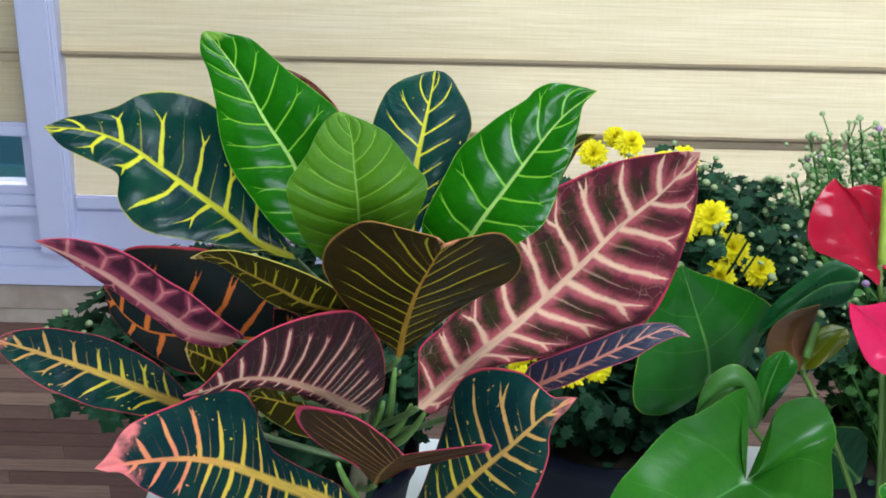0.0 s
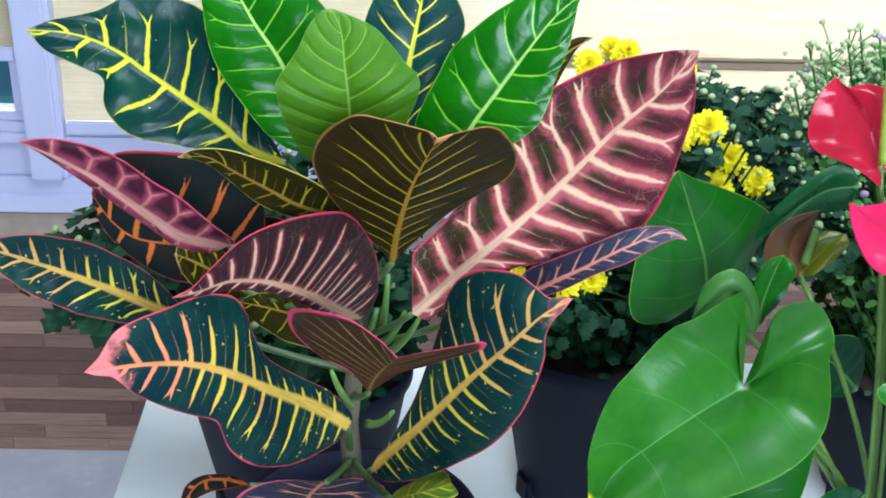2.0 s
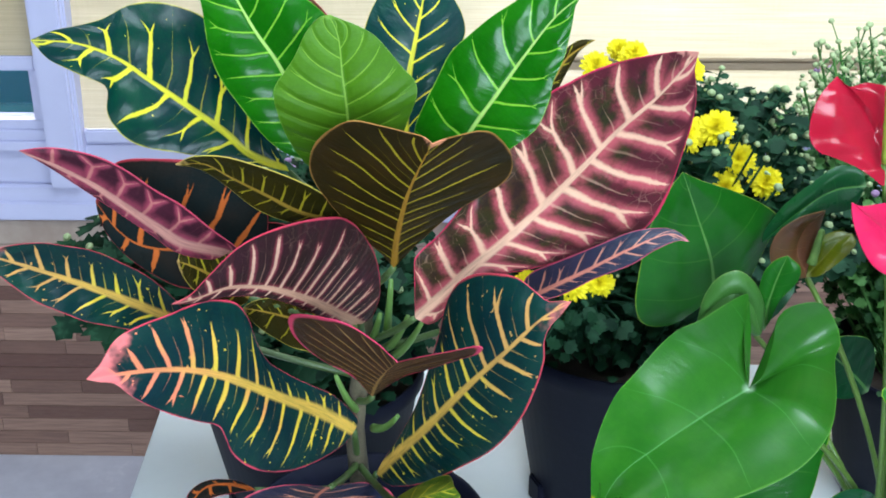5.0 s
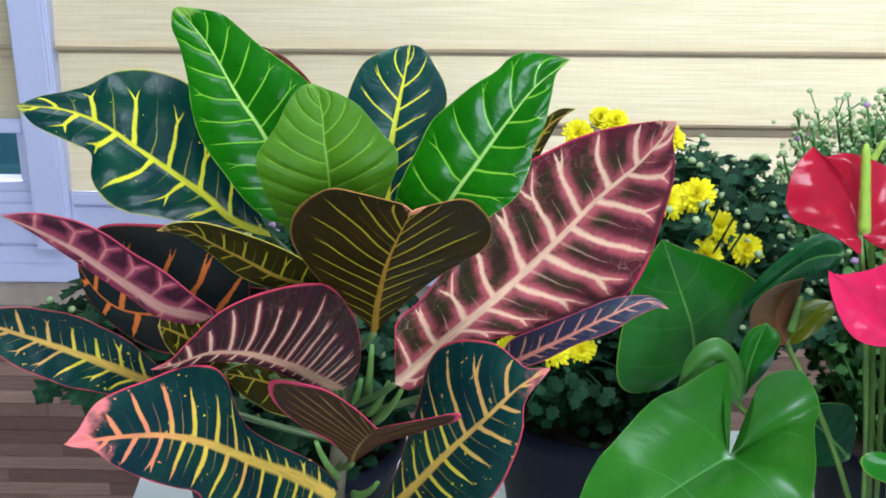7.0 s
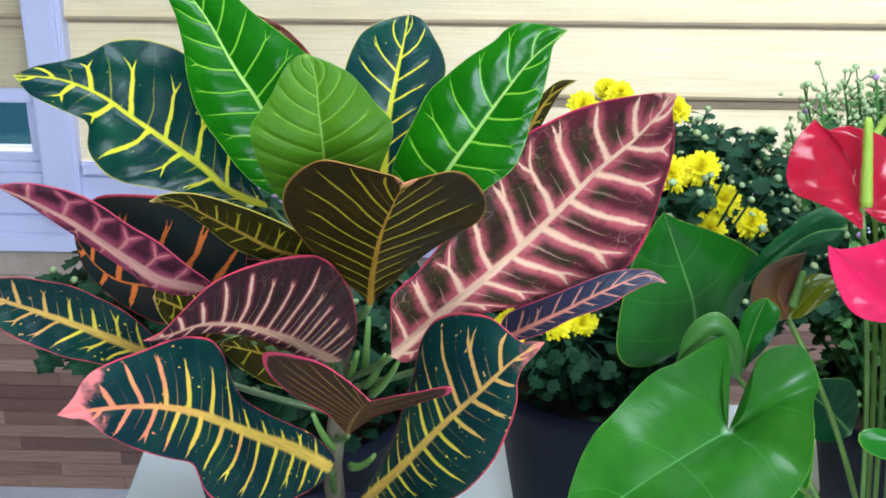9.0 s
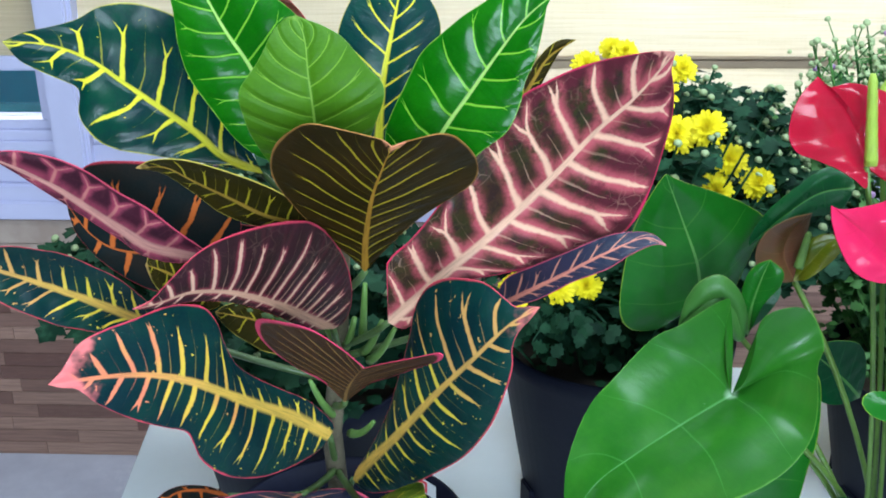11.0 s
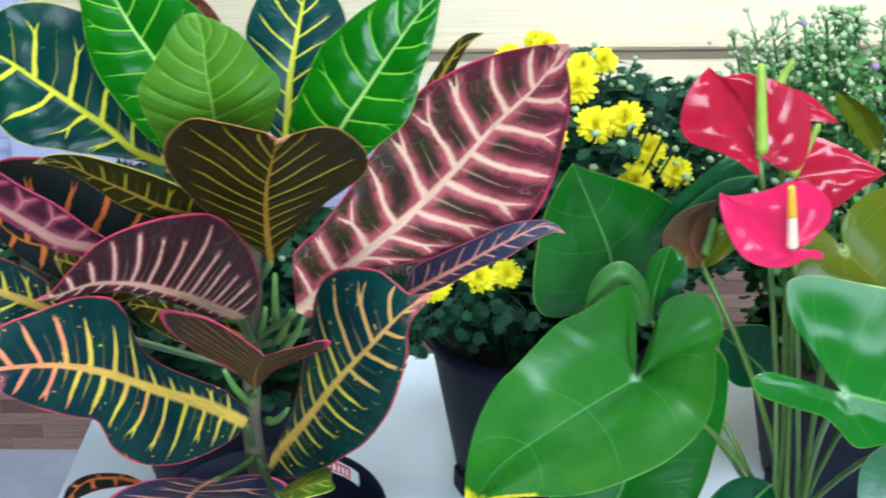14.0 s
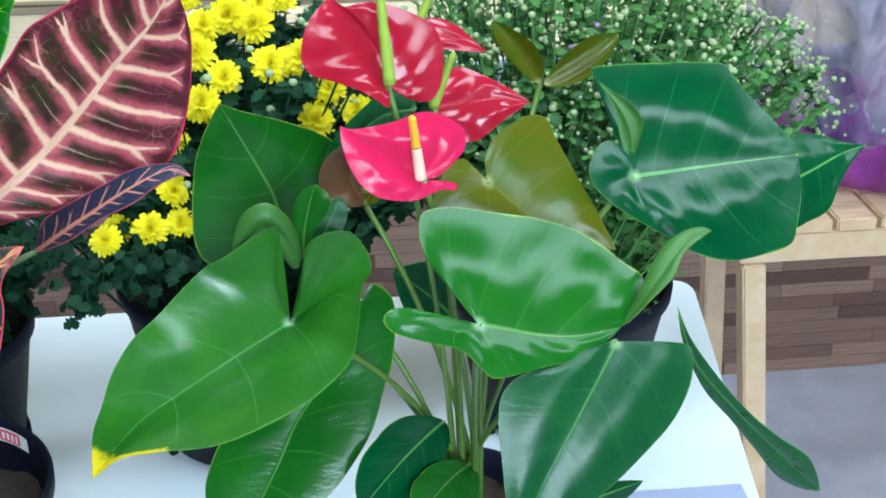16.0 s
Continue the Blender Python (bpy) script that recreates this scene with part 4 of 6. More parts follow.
croton_blade("green", ((-0.089, 0.820, 1.269), (-0.110, 0.843, 1.328), (-0.135, 0.860, 1.362), (-0.158, 0.879, 1.395), (-0.185, 0.897, 1.424)), ((-0.107, 0.821, 1.273), (-0.125, 0.826, 1.285), (-0.143, 0.835, 1.305), (-0.161, 0.846, 1.327), (-0.170, 0.856, 1.349), (-0.175, 0.869, 1.373), (-0.182, 0.881, 1.395), (-0.189, 0.889, 1.409), (-0.189, 0.896, 1.421)), ((-0.078, 0.830, 1.298), (-0.072, 0.843, 1.331), (-0.071, 0.855, 1.359), (-0.080, 0.862, 1.373), (-0.100, 0.870, 1.387), (-0.118, 0.877, 1.398), (-0.137, 0.886, 1.412), (-0.150, 0.891, 1.420), (-0.169, 0.895, 1.423)), cup=-0.005, fold=0.004, puff=0.0009, lean=1.15)  # bright green a
croton_blade("dark", ((-0.114, 0.861, 1.244), (-0.146, 0.864, 1.258), (-0.165, 0.869, 1.274), (-0.192, 0.875, 1.292), (-0.224, 0.881, 1.313), (-0.251, 0.885, 1.331), (-0.282, 0.885, 1.343), (-0.317, 0.880, 1.347)), ((-0.150, 0.859, 1.252), (-0.177, 0.857, 1.257), (-0.206, 0.854, 1.263), (-0.225, 0.852, 1.267), (-0.241, 0.853, 1.274), (-0.252, 0.857, 1.285), (-0.257, 0.862, 1.295), (-0.257, 0.870, 1.307), (-0.261, 0.873, 1.313), (-0.272, 0.873, 1.318), (-0.287, 0.873, 1.325), (-0.303, 0.875, 1.333), (-0.312, 0.878, 1.342)), ((-0.124, 0.870, 1.260), (-0.134, 0.878, 1.277), (-0.153, 0.894, 1.310), (-0.173, 0.909, 1.344), (-0.184, 0.914, 1.357), (-0.205, 0.915, 1.366), (-0.225, 0.913, 1.370), (-0.245, 0.908, 1.368), (-0.262, 0.900, 1.360), (-0.279, 0.894, 1.356), (-0.300, 0.887, 1.353)), cup=-0.006, puff=0.0014)  # dark yellow a
croton_blade("lime", ((-0.055, 0.783, 1.266), (-0.054, 0.764, 1.321), (-0.057, 0.767, 1.353), (-0.060, 0.779, 1.375), (-0.067, 0.791, 1.389)), ((-0.082, 0.771, 1.281), (-0.091, 0.765, 1.294), (-0.099, 0.758, 1.314), (-0.104, 0.756, 1.335), (-0.104, 0.758, 1.345), (-0.098, 0.762, 1.354), (-0.090, 0.768, 1.365), (-0.083, 0.779, 1.379), (-0.075, 0.789, 1.387)), ((-0.033, 0.782, 1.270), (-0.020, 0.772, 1.297), (-0.011, 0.766, 1.320), (-0.005, 0.765, 1.337), (-0.006, 0.767, 1.348), (-0.015, 0.770, 1.357), (-0.025, 0.775, 1.368), (-0.035, 0.781, 1.377), (-0.048, 0.786, 1.383), (-0.058, 0.789, 1.386)), cup=-0.006, puff=0.0008, lean=1.7)  # light green
croton_blade("darkfine", ((-0.022, 0.863, 1.254), (-0.018, 0.885, 1.310), (-0.012, 0.901, 1.343), (-0.006, 0.916, 1.372), (-0.003, 0.926, 1.389)), ((-0.041, 0.873, 1.284), (-0.051, 0.891, 1.327), (-0.054, 0.900, 1.345), (-0.050, 0.907, 1.360), (-0.042, 0.916, 1.374), (-0.031, 0.920, 1.382), (-0.015, 0.924, 1.387)), ((-0.004, 0.875, 1.284), (0.016, 0.889, 1.318), (0.025, 0.900, 1.339), (0.028, 0.905, 1.349), (0.025, 0.911, 1.362), (0.018, 0.917, 1.373), (0.011, 0.923, 1.383), (0.004, 0.925, 1.388)), cup=-0.004, puff=0.0008)  # dark yellow back
croton_blade("green", ((0.012, 0.797, 1.265), (0.033, 0.799, 1.301), (0.054, 0.802, 1.331), (0.075, 0.807, 1.360), (0.095, 0.812, 1.384), (0.119, 0.817, 1.402)), ((-0.007, 0.805, 1.276), (-0.009, 0.810, 1.297), (-0.003, 0.812, 1.314), (0.008, 0.814, 1.336), (0.018, 0.817, 1.355), (0.033, 0.818, 1.369), (0.049, 0.819, 1.382), (0.066, 0.820, 1.393), (0.074, 0.822, 1.401), (0.086, 0.822, 1.406), (0.103, 0.819, 1.405)), ((0.046, 0.789, 1.277), (0.063, 0.787, 1.291), (0.081, 0.788, 1.306), (0.090, 0.794, 1.325), (0.093, 0.797, 1.339), (0.101, 0.802, 1.357), (0.106, 0.809, 1.379), (0.109, 0.814, 1.392)), cup=-0.005, fold=0.004, puff=0.0009, lean=1.15)  # bright green b
croton_blade("olive", ((0.081, 0.938, 1.259), (0.103, 0.959, 1.293), (0.117, 0.966, 1.312), (0.139, 0.969, 1.325)), ((0.086, 0.951, 1.280), (0.103, 0.963, 1.305), (0.115, 0.967, 1.319), (0.126, 0.969, 1.325)), ((0.096, 0.946, 1.267), (0.108, 0.957, 1.286), (0.116, 0.963, 1.300), (0.126, 0.967, 1.316)), cup=-0.002)  # back sliver b
croton_leaf("redback", (-0.065, 0.920, 1.242), (-0.091, 0.953, 1.350), (-0.134, 0.955, 1.382), (-0.022, 0.000, -0.008), (0.013, 0.000, 0.010), peak=0.5, tip=(1.5, 1.0))  # back sliver a
croton_blade("red", ((-0.010, 0.787, 1.150), (0.034, 0.822, 1.178), (0.065, 0.838, 1.199), (0.097, 0.850, 1.226), (0.124, 0.854, 1.254), (0.149, 0.854, 1.283), (0.178, 0.849, 1.313), (0.203, 0.835, 1.351)), ((-0.010, 0.791, 1.192), (-0.009, 0.797, 1.197), (-0.003, 0.804, 1.202), (0.007, 0.811, 1.209), (0.020, 0.821, 1.223), (0.032, 0.830, 1.238), (0.044, 0.836, 1.254), (0.059, 0.839, 1.274), (0.075, 0.842, 1.294), (0.090, 0.845, 1.314), (0.107, 0.846, 1.324), (0.128, 0.845, 1.334), (0.154, 0.842, 1.343), (0.175, 0.840, 1.348), (0.191, 0.837, 1.351)), ((0.003, 0.793, 1.142), (0.021, 0.807, 1.152), (0.048, 0.825, 1.167), (0.080, 0.839, 1.169), (0.108, 0.848, 1.172), (0.141, 0.856, 1.180), (0.169, 0.861, 1.192), (0.183, 0.862, 1.207), (0.194, 0.861, 1.232), (0.201, 0.858, 1.258), (0.206, 0.851, 1.294), (0.205, 0.845, 1.319), (0.202, 0.841, 1.335)), cup=-0.006, wave=0.003, puff=0.0014, lean=0.75)  # big red
croton_blade("notch", ((-0.025, 0.778, 1.198), (-0.020, 0.748, 1.235), (-0.010, 0.707, 1.283), (0.001, 0.678, 1.317), (0.010, 0.658, 1.340)), ((-0.033, 0.764, 1.216), (-0.048, 0.746, 1.240), (-0.062, 0.724, 1.269), (-0.072, 0.700, 1.300), (-0.071, 0.684, 1.320), (-0.064, 0.669, 1.337), (-0.051, 0.655, 1.351), (-0.038, 0.648, 1.358), (-0.021, 0.650, 1.354), (-0.004, 0.652, 1.349), (0.005, 0.653, 1.346)), ((-0.005, 0.757, 1.228), (0.019, 0.738, 1.258), (0.043, 0.722, 1.281), (0.055, 0.714, 1.292), (0.061, 0.708, 1.303), (0.061, 0.700, 1.315), (0.058, 0.689, 1.326), (0.049, 0.670, 1.342), (0.040, 0.656, 1.349), (0.030, 0.653, 1.348), (0.018, 0.658, 1.343)), cup=0.004, puff=0.0008, lean=0.95)  # brown notch
croton_blade("olive", ((-0.058, 0.747, 1.248), (-0.086, 0.732, 1.262), (-0.106, 0.718, 1.280), (-0.126, 0.702, 1.299), (-0.142, 0.692, 1.313), (-0.161, 0.691, 1.313)), ((-0.076, 0.743, 1.248), (-0.098, 0.734, 1.255), (-0.116, 0.722, 1.269), (-0.131, 0.707, 1.291), (-0.145, 0.695, 1.308)), ((-0.059, 0.738, 1.263), (-0.072, 0.723, 1.282), (-0.089, 0.710, 1.297), (-0.109, 0.698, 1.310), (-0.129, 0.690, 1.319), (-0.148, 0.687, 1.320)), cup=0.003, puff=0.0006)  # olive half
croton_blade("purple", ((-0.148, 0.771, 1.213), (-0.179, 0.757, 1.227), (-0.196, 0.747, 1.245), (-0.215, 0.736, 1.267), (-0.231, 0.727, 1.285), (-0.253, 0.717, 1.303), (-0.272, 0.711, 1.315)), ((-0.162, 0.767, 1.209), (-0.184, 0.757, 1.219), (-0.199, 0.748, 1.237), (-0.220, 0.735, 1.262), (-0.237, 0.726, 1.281), (-0.257, 0.717, 1.302)), ((-0.143, 0.773, 1.216), (-0.158, 0.762, 1.236), (-0.175, 0.751, 1.259), (-0.192, 0.741, 1.276), (-0.208, 0.732, 1.294), (-0.224, 0.725, 1.306), (-0.244, 0.718, 1.314), (-0.258, 0.714, 1.316)), cup=-0.003, puff=0.0012, lean=0.1)  # purple left
croton_blade("darkorange", ((-0.131, 0.832, 1.186), (-0.181, 0.832, 1.186), (-0.226, 0.828, 1.191), (-0.247, 0.825, 1.206), (-0.262, 0.822, 1.233)), ((-0.151, 0.831, 1.156), (-0.197, 0.830, 1.153), (-0.224, 0.828, 1.166), (-0.244, 0.825, 1.185), (-0.257, 0.823, 1.205), (-0.261, 0.822, 1.221)), ((-0.130, 0.836, 1.224), (-0.147, 0.838, 1.243), (-0.178, 0.839, 1.259), (-0.212, 0.835, 1.264), (-0.242, 0.829, 1.264), (-0.256, 0.824, 1.249)), cup=-0.003)  # dark orange
croton_leaf("dark2", (-0.198, 0.830, 1.117), (-0.262, 0.800, 1.170), (-0.333, 0.770, 1.210), (-0.017, -0.010, -0.018), (0.012, 0.005, 0.028), peak=0.5, tip=(1.9, 0.7), cup=-0.005)  # left low
croton_blade("red2", ((-0.052, 0.782, 1.147), (-0.068, 0.756, 1.171), (-0.084, 0.729, 1.195), (-0.107, 0.699, 1.219), (-0.129, 0.677, 1.230), (-0.149, 0.664, 1.228), (-0.164, 0.657, 1.227)), ((-0.069, 0.762, 1.158), (-0.089, 0.730, 1.187), (-0.108, 0.703, 1.209), (-0.131, 0.681, 1.221), (-0.150, 0.667, 1.223)), ((-0.044, 0.787, 1.151), (-0.037, 0.783, 1.171), (-0.036, 0.770, 1.202), (-0.042, 0.751, 1.234), (-0.052, 0.732, 1.256), (-0.064, 0.717, 1.265), (-0.084, 0.695, 1.270), (-0.104, 0.678, 1.269), (-0.121, 0.668, 1.262), (-0.141, 0.663, 1.243), (-0.152, 0.661, 1.232)), cup=-0.006, puff=0.0007)  # pink mid
croton_leaf("olive", (-0.142, 0.800, 1.161), (-0.169, 0.760, 1.206), (-0.185, 0.760, 1.210), (0.001, 0.000, -0.024), (0.000, 0.015, 0.019), peak=0.5, tip=(2.0, 0.6))  # small round
croton_blade("dark3", ((-0.063, 0.802, 1.036), (-0.087, 0.776, 1.070), (-0.108, 0.754, 1.094), (-0.131, 0.730, 1.121), (-0.151, 0.712, 1.141), (-0.172, 0.692, 1.157), (-0.197, 0.671, 1.167), (-0.226, 0.650, 1.173)), ((-0.070, 0.792, 1.030), (-0.085, 0.771, 1.030), (-0.104, 0.748, 1.034), (-0.121, 0.728, 1.045), (-0.134, 0.714, 1.059), (-0.144, 0.706, 1.076), (-0.148, 0.704, 1.092), (-0.152, 0.701, 1.104), (-0.165, 0.690, 1.115), (-0.180, 0.677, 1.129), (-0.198, 0.665, 1.148), (-0.210, 0.659, 1.164), (-0.219, 0.653, 1.169)), ((-0.061, 0.807, 1.045), (-0.076, 0.793, 1.074), (-0.090, 0.778, 1.092), (-0.108, 0.760, 1.114), (-0.121, 0.748, 1.133), (-0.128, 0.745, 1.152), (-0.133, 0.746, 1.171), (-0.140, 0.742, 1.185), (-0.150, 0.733, 1.192), (-0.162, 0.719, 1.197), (-0.178, 0.701, 1.197), (-0.196, 0.682, 1.197), (-0.209, 0.669, 1.193), (-0.218, 0.658, 1.180)), cup=-0.006, puff=0.0008)  # low pink tip
croton_blade("dark2", ((-0.044, 0.790, 1.002), (-0.022, 0.763, 1.043), (0.001, 0.736, 1.083), (0.031, 0.707, 1.135), (0.058, 0.691, 1.173), (0.082, 0.686, 1.202), (0.103, 0.687, 1.216)), ((-0.038, 0.780, 1.021), (-0.022, 0.760, 1.059), (-0.007, 0.741, 1.100), (0.004, 0.729, 1.142), (0.012, 0.724, 1.174), (0.016, 0.723, 1.195), (0.024, 0.721, 1.212), (0.035, 0.716, 1.222), (0.050, 0.708, 1.227), (0.066, 0.701, 1.227), (0.079, 0.693, 1.220), (0.087, 0.689, 1.215), (0.095, 0.688, 1.216)), ((-0.037, 0.785, 0.996), (-0.023, 0.772, 1.002), (0.001, 0.746, 1.025), (0.027, 0.720, 1.057), (0.051, 0.698, 1.088), (0.069, 0.684, 1.121), (0.079, 0.679, 1.149), (0.085, 0.679, 1.173), (0.085, 0.681, 1.188), (0.089, 0.683, 1.199), (0.097, 0.685, 1.208)), cup=-0.009, puff=0.0008)  # low right
croton_blade("navy", ((0.071, 0.834, 1.139), (0.093, 0.820, 1.159), (0.123, 0.807, 1.182), (0.157, 0.802, 1.204), (0.185, 0.803, 1.216), (0.201, 0.798, 1.212)), ((0.080, 0.838, 1.163), (0.102, 0.826, 1.181), (0.128, 0.816, 1.198), (0.157, 0.811, 1.214), (0.179, 0.808, 1.219), (0.192, 0.805, 1.218)), ((0.082, 0.824, 1.145), (0.106, 0.808, 1.161), (0.131, 0.799, 1.180), (0.157, 0.794, 1.194), (0.174, 0.796, 1.205), (0.191, 0.799, 1.212)), cup=0.004)  # narrow right
croton_blade("olivered", ((-0.043, 0.763, 1.093), (-0.036, 0.736, 1.121), (-0.026, 0.707, 1.149), (-0.017, 0.686, 1.168)), ((-0.056, 0.746, 1.121), (-0.077, 0.749, 1.132), (-0.092, 0.743, 1.149), (-0.098, 0.727, 1.171), (-0.093, 0.704, 1.195), (-0.071, 0.681, 1.206), (-0.049, 0.670, 1.206), (-0.031, 0.673, 1.191), (-0.022, 0.682, 1.176)), ((-0.017, 0.708, 1.142), (0.002, 0.678, 1.166), (0.025, 0.640, 1.196), (0.040, 0.616, 1.215), (0.040, 0.607, 1.225), (0.021, 0.632, 1.207), (-0.001, 0.661, 1.186)), cup=0.003, puff=0.0003)  # low fold
croton_leaf("olive", (-0.054, 0.830, 1.099), (-0.102, 0.810, 1.139), (-0.145, 0.790, 1.156), (-0.003, 0.000, -0.026), (0.000, 0.010, 0.013), peak=0.5, tip=(1.8, 0.7))  # inner a
croton_leaf("darkorange", (-0.075, 0.860, 1.142), (-0.127, 0.880, 1.168), (-0.172, 0.900, 1.174), (-0.006, -0.000, -0.027), (0.010, 0.000, 0.022), peak=0.5, tip=(1.8, 0.7))  # inner b
croton_blade("navy", ((-0.076, 0.731, 1.029), (-0.083, 0.693, 1.044), (-0.084, 0.647, 1.058), (-0.078, 0.587, 1.075)), ((-0.101, 0.700, 1.053), (-0.120, 0.674, 1.066), (-0.130, 0.648, 1.073), (-0.126, 0.617, 1.079), (-0.104, 0.587, 1.084)), ((-0.056, 0.782, 0.998), (-0.039, 0.808, 0.974), (-0.032, 0.801, 0.967), (-0.039, 0.727, 0.995), (-0.057, 0.638, 1.042)), cup=-0.010)  # bottom purple
croton_blade("darkorange", ((-0.141, 0.759, 1.006), (-0.154, 0.727, 1.034), (-0.166, 0.697, 1.051), (-0.174, 0.663, 1.053)), ((-0.150, 0.725, 1.027), (-0.159, 0.699, 1.042), (-0.167, 0.677, 1.050)), ((-0.151, 0.740, 1.028), (-0.165, 0.709, 1.050), (-0.174, 0.686, 1.056)), cup=-0.004)  # bottom curl
croton_blade("green2", ((-0.022, 0.712, 1.028), (0.005, 0.681, 1.059), (0.023, 0.693, 1.057)), ((-0.021, 0.732, 1.021), (-0.001, 0.728, 1.037), (0.017, 0.729, 1.043)), ((-0.005, 0.657, 1.063), (0.015, 0.646, 1.076), (0.027, 0.674, 1.062)), cup=-0.003)  # bottom green

for a, c in (
    ((-0.030, 0.815, 1.170), (-0.036, 0.830, 1.113)),
    ((-0.005, 0.790, 1.144), (-0.030, 0.825, 1.095)),
    ((-0.061, 0.800, 1.145), (-0.055, 0.830, 1.100)),
    ((-0.076, 0.800, 1.090), (-0.062, 0.830, 1.038)),
    ((-0.026, 0.800, 1.052), (-0.049, 0.825, 1.024)),
    ((-0.016, 0.800, 1.145), (-0.035, 0.825, 1.103)),
    ((-0.039, 0.810, 1.142), (-0.050, 0.830, 1.105)),
):
    a, c = Vector(a), Vector(c)
    m = (a + c) / 2 + Vector((0, -0.006, -0.006))
    part("petiole", tube(bmesh.new(), bend(c, m, a, 6), [0.0040, 0.0036, 0.0033, 0.0030, 0.0027, 0.0024, 0.0018], 10), M_SHOOT, croton, "pale green petiole", smooth=True)

tag = new("pot_sticker")
tagged(tag, "small white price sticker with a red block on the pot rim", "sticker")


def rim_patch(a0, a1, z0, z1, lift):
    """A small patch bent round the inside of the croton's pot rim."""
    bm = bmesh.new()
    rows = []
    for zz in (z0, z1):
        rows.append([bm.verts.new((CX + (0.1012 - lift) * math.cos(radians(a0 + (a1 - a0) * k / 4)), CY + (0.1012 - lift) * math.sin(radians(a0 + (a1 - a0) * k / 4)), zz)) for k in range(5)])
    for k in range(4):
        bm.faces.new((rows[0][k], rows[0][k + 1], rows[1][k + 1], rows[1][k]))
    return bm


part("label_paper", rim_patch(64, 40, 0.9050, 0.9205, 0.0), M_STICK_W, tag)
part("red_block", rim_patch(62, 47, 0.9065, 0.9190, 0.0004), M_STICK_R, tag, "red printed block")
for k in range(4):
    part("printed_bar", rim_patch(60 - 3.2 * k, 58.2 - 3.2 * k, 0.9090, 0.9165, 0.0008), M_STICK_W, tag)

# ---------------------------------------------------------------- the anthurium
AX, AY = 0.410, 0.845
anth = thing("potted_anthurium", AX, AY, 0.75, "anthurium with glossy heart leaves and red spathes in a black pot", "potted plant", "plants on the table")
pot(anth, AX, AY, 0.75, 0.865, 0.052, 0.070)


def stalk(B, r=0.0026, label="", aim=None, to_back=0.02):
    foot = Vector((AX + random.uniform(-0.018, 0.018), AY + random.uniform(-0.012, 0.012), 0.845))
    B = Vector(B)
    mid = foot.lerp(B, 0.5) + Vector(((AX - B.x) * 0.30, (AY - B.y) * 0.30 + to_back * 0.5, 0.02))
    part("stalk", tube(bmesh.new(), bend(foot, mid, B, 10), [r * 1.25] * 3 + [r] * 8, 8), M_ASTEM, anth, label, smooth=True)


def anthurium_leaf(style, B, C, T, SL, SR, stem=True, **kw):
    leaf_count[0] += 1
    part("leaf", blade(B, C, T, SL, SR, seed=leaf_count[0], ripple=0.0002, veins=5, **kw), LEAF[style], anth)
    if stem:
        stalk(B)


def heart_leaf(style, rib, left, right, stem=True, lobed=True, veins=6, **kw):
    leaf_count[0] += 1
    part("leaf", grown_blade(rib, left, right, lobed, seed=leaf_count[0], veins=veins, **kw), LEAF[style], anth)
    if stem:
        stalk(rib[0])


def heart_spathe(style, rib, left, right, veins=6, **kw):
    leaf_count[0] += 1
    sp = part("spathe", grown_blade(rib, left, right, True, seed=leaf_count[0], veins=veins, **kw), LEAF[style], anth, "glossy red spathe")
    stalk(rib[0], 0.0023, "olive flower stalk")
    return sp


def spadix(sp, a, b, r, mats):
    """A pimpled finger from a to b in one or two colours."""
    a, b = Vector(a), Vector(b)
    for k, m in enumerate(mats):
        lo, hi = k / len(mats), (k + 1) / len(mats)
        bm = bmesh.new()
        pts, rad = [], []
        for i in range(13):
            s = lo + (hi - lo) * i / 12
            pts.append(a.lerp(b, s))
            rad.append(r * (1 - 0.35 * s) * (1 if i % 2 else 0.93) * (0.6 if s > 0.99 else 1))
        tube(bm, pts, rad, 12)
        part("spadix", bm, m, sp, smooth=True)


heart_leaf("heartyellow", ((0.264, 0.818, 1.070), (0.226, 0.795, 1.059), (0.183, 0.765, 1.047), (0.148, 0.730, 1.041), (0.124, 0.675, 1.037)), ((0.257, 0.815, 1.100), (0.256, 0.825, 1.130), (0.259, 0.832, 1.150), (0.244, 0.825, 1.148), (0.219, 0.818, 1.134), (0.202, 0.818, 1.125), (0.187, 0.810, 1.115), (0.165, 0.790, 1.100), (0.148, 0.767, 1.094), (0.135, 0.742, 1.082), (0.127, 0.724, 1.064), (0.124, 0.695, 1.059)), ((0.272, 0.808, 1.090), (0.277, 0.810, 1.116), (0.281, 0.818, 1.137), (0.294, 0.820, 1.147), (0.316, 0.823, 1.147), (0.329, 0.820, 1.130), (0.331, 0.810, 1.118), (0.323, 0.793, 1.112), (0.318, 0.762, 1.095), (0.310, 0.742, 1.078), (0.284, 0.708, 1.072), (0.251, 0.690, 1.063), (0.210, 0.684, 1.051), (0.171, 0.680, 1.052), (0.145, 0.678, 1.050)), cup=-0.009, puff=0.0012)  # heart front
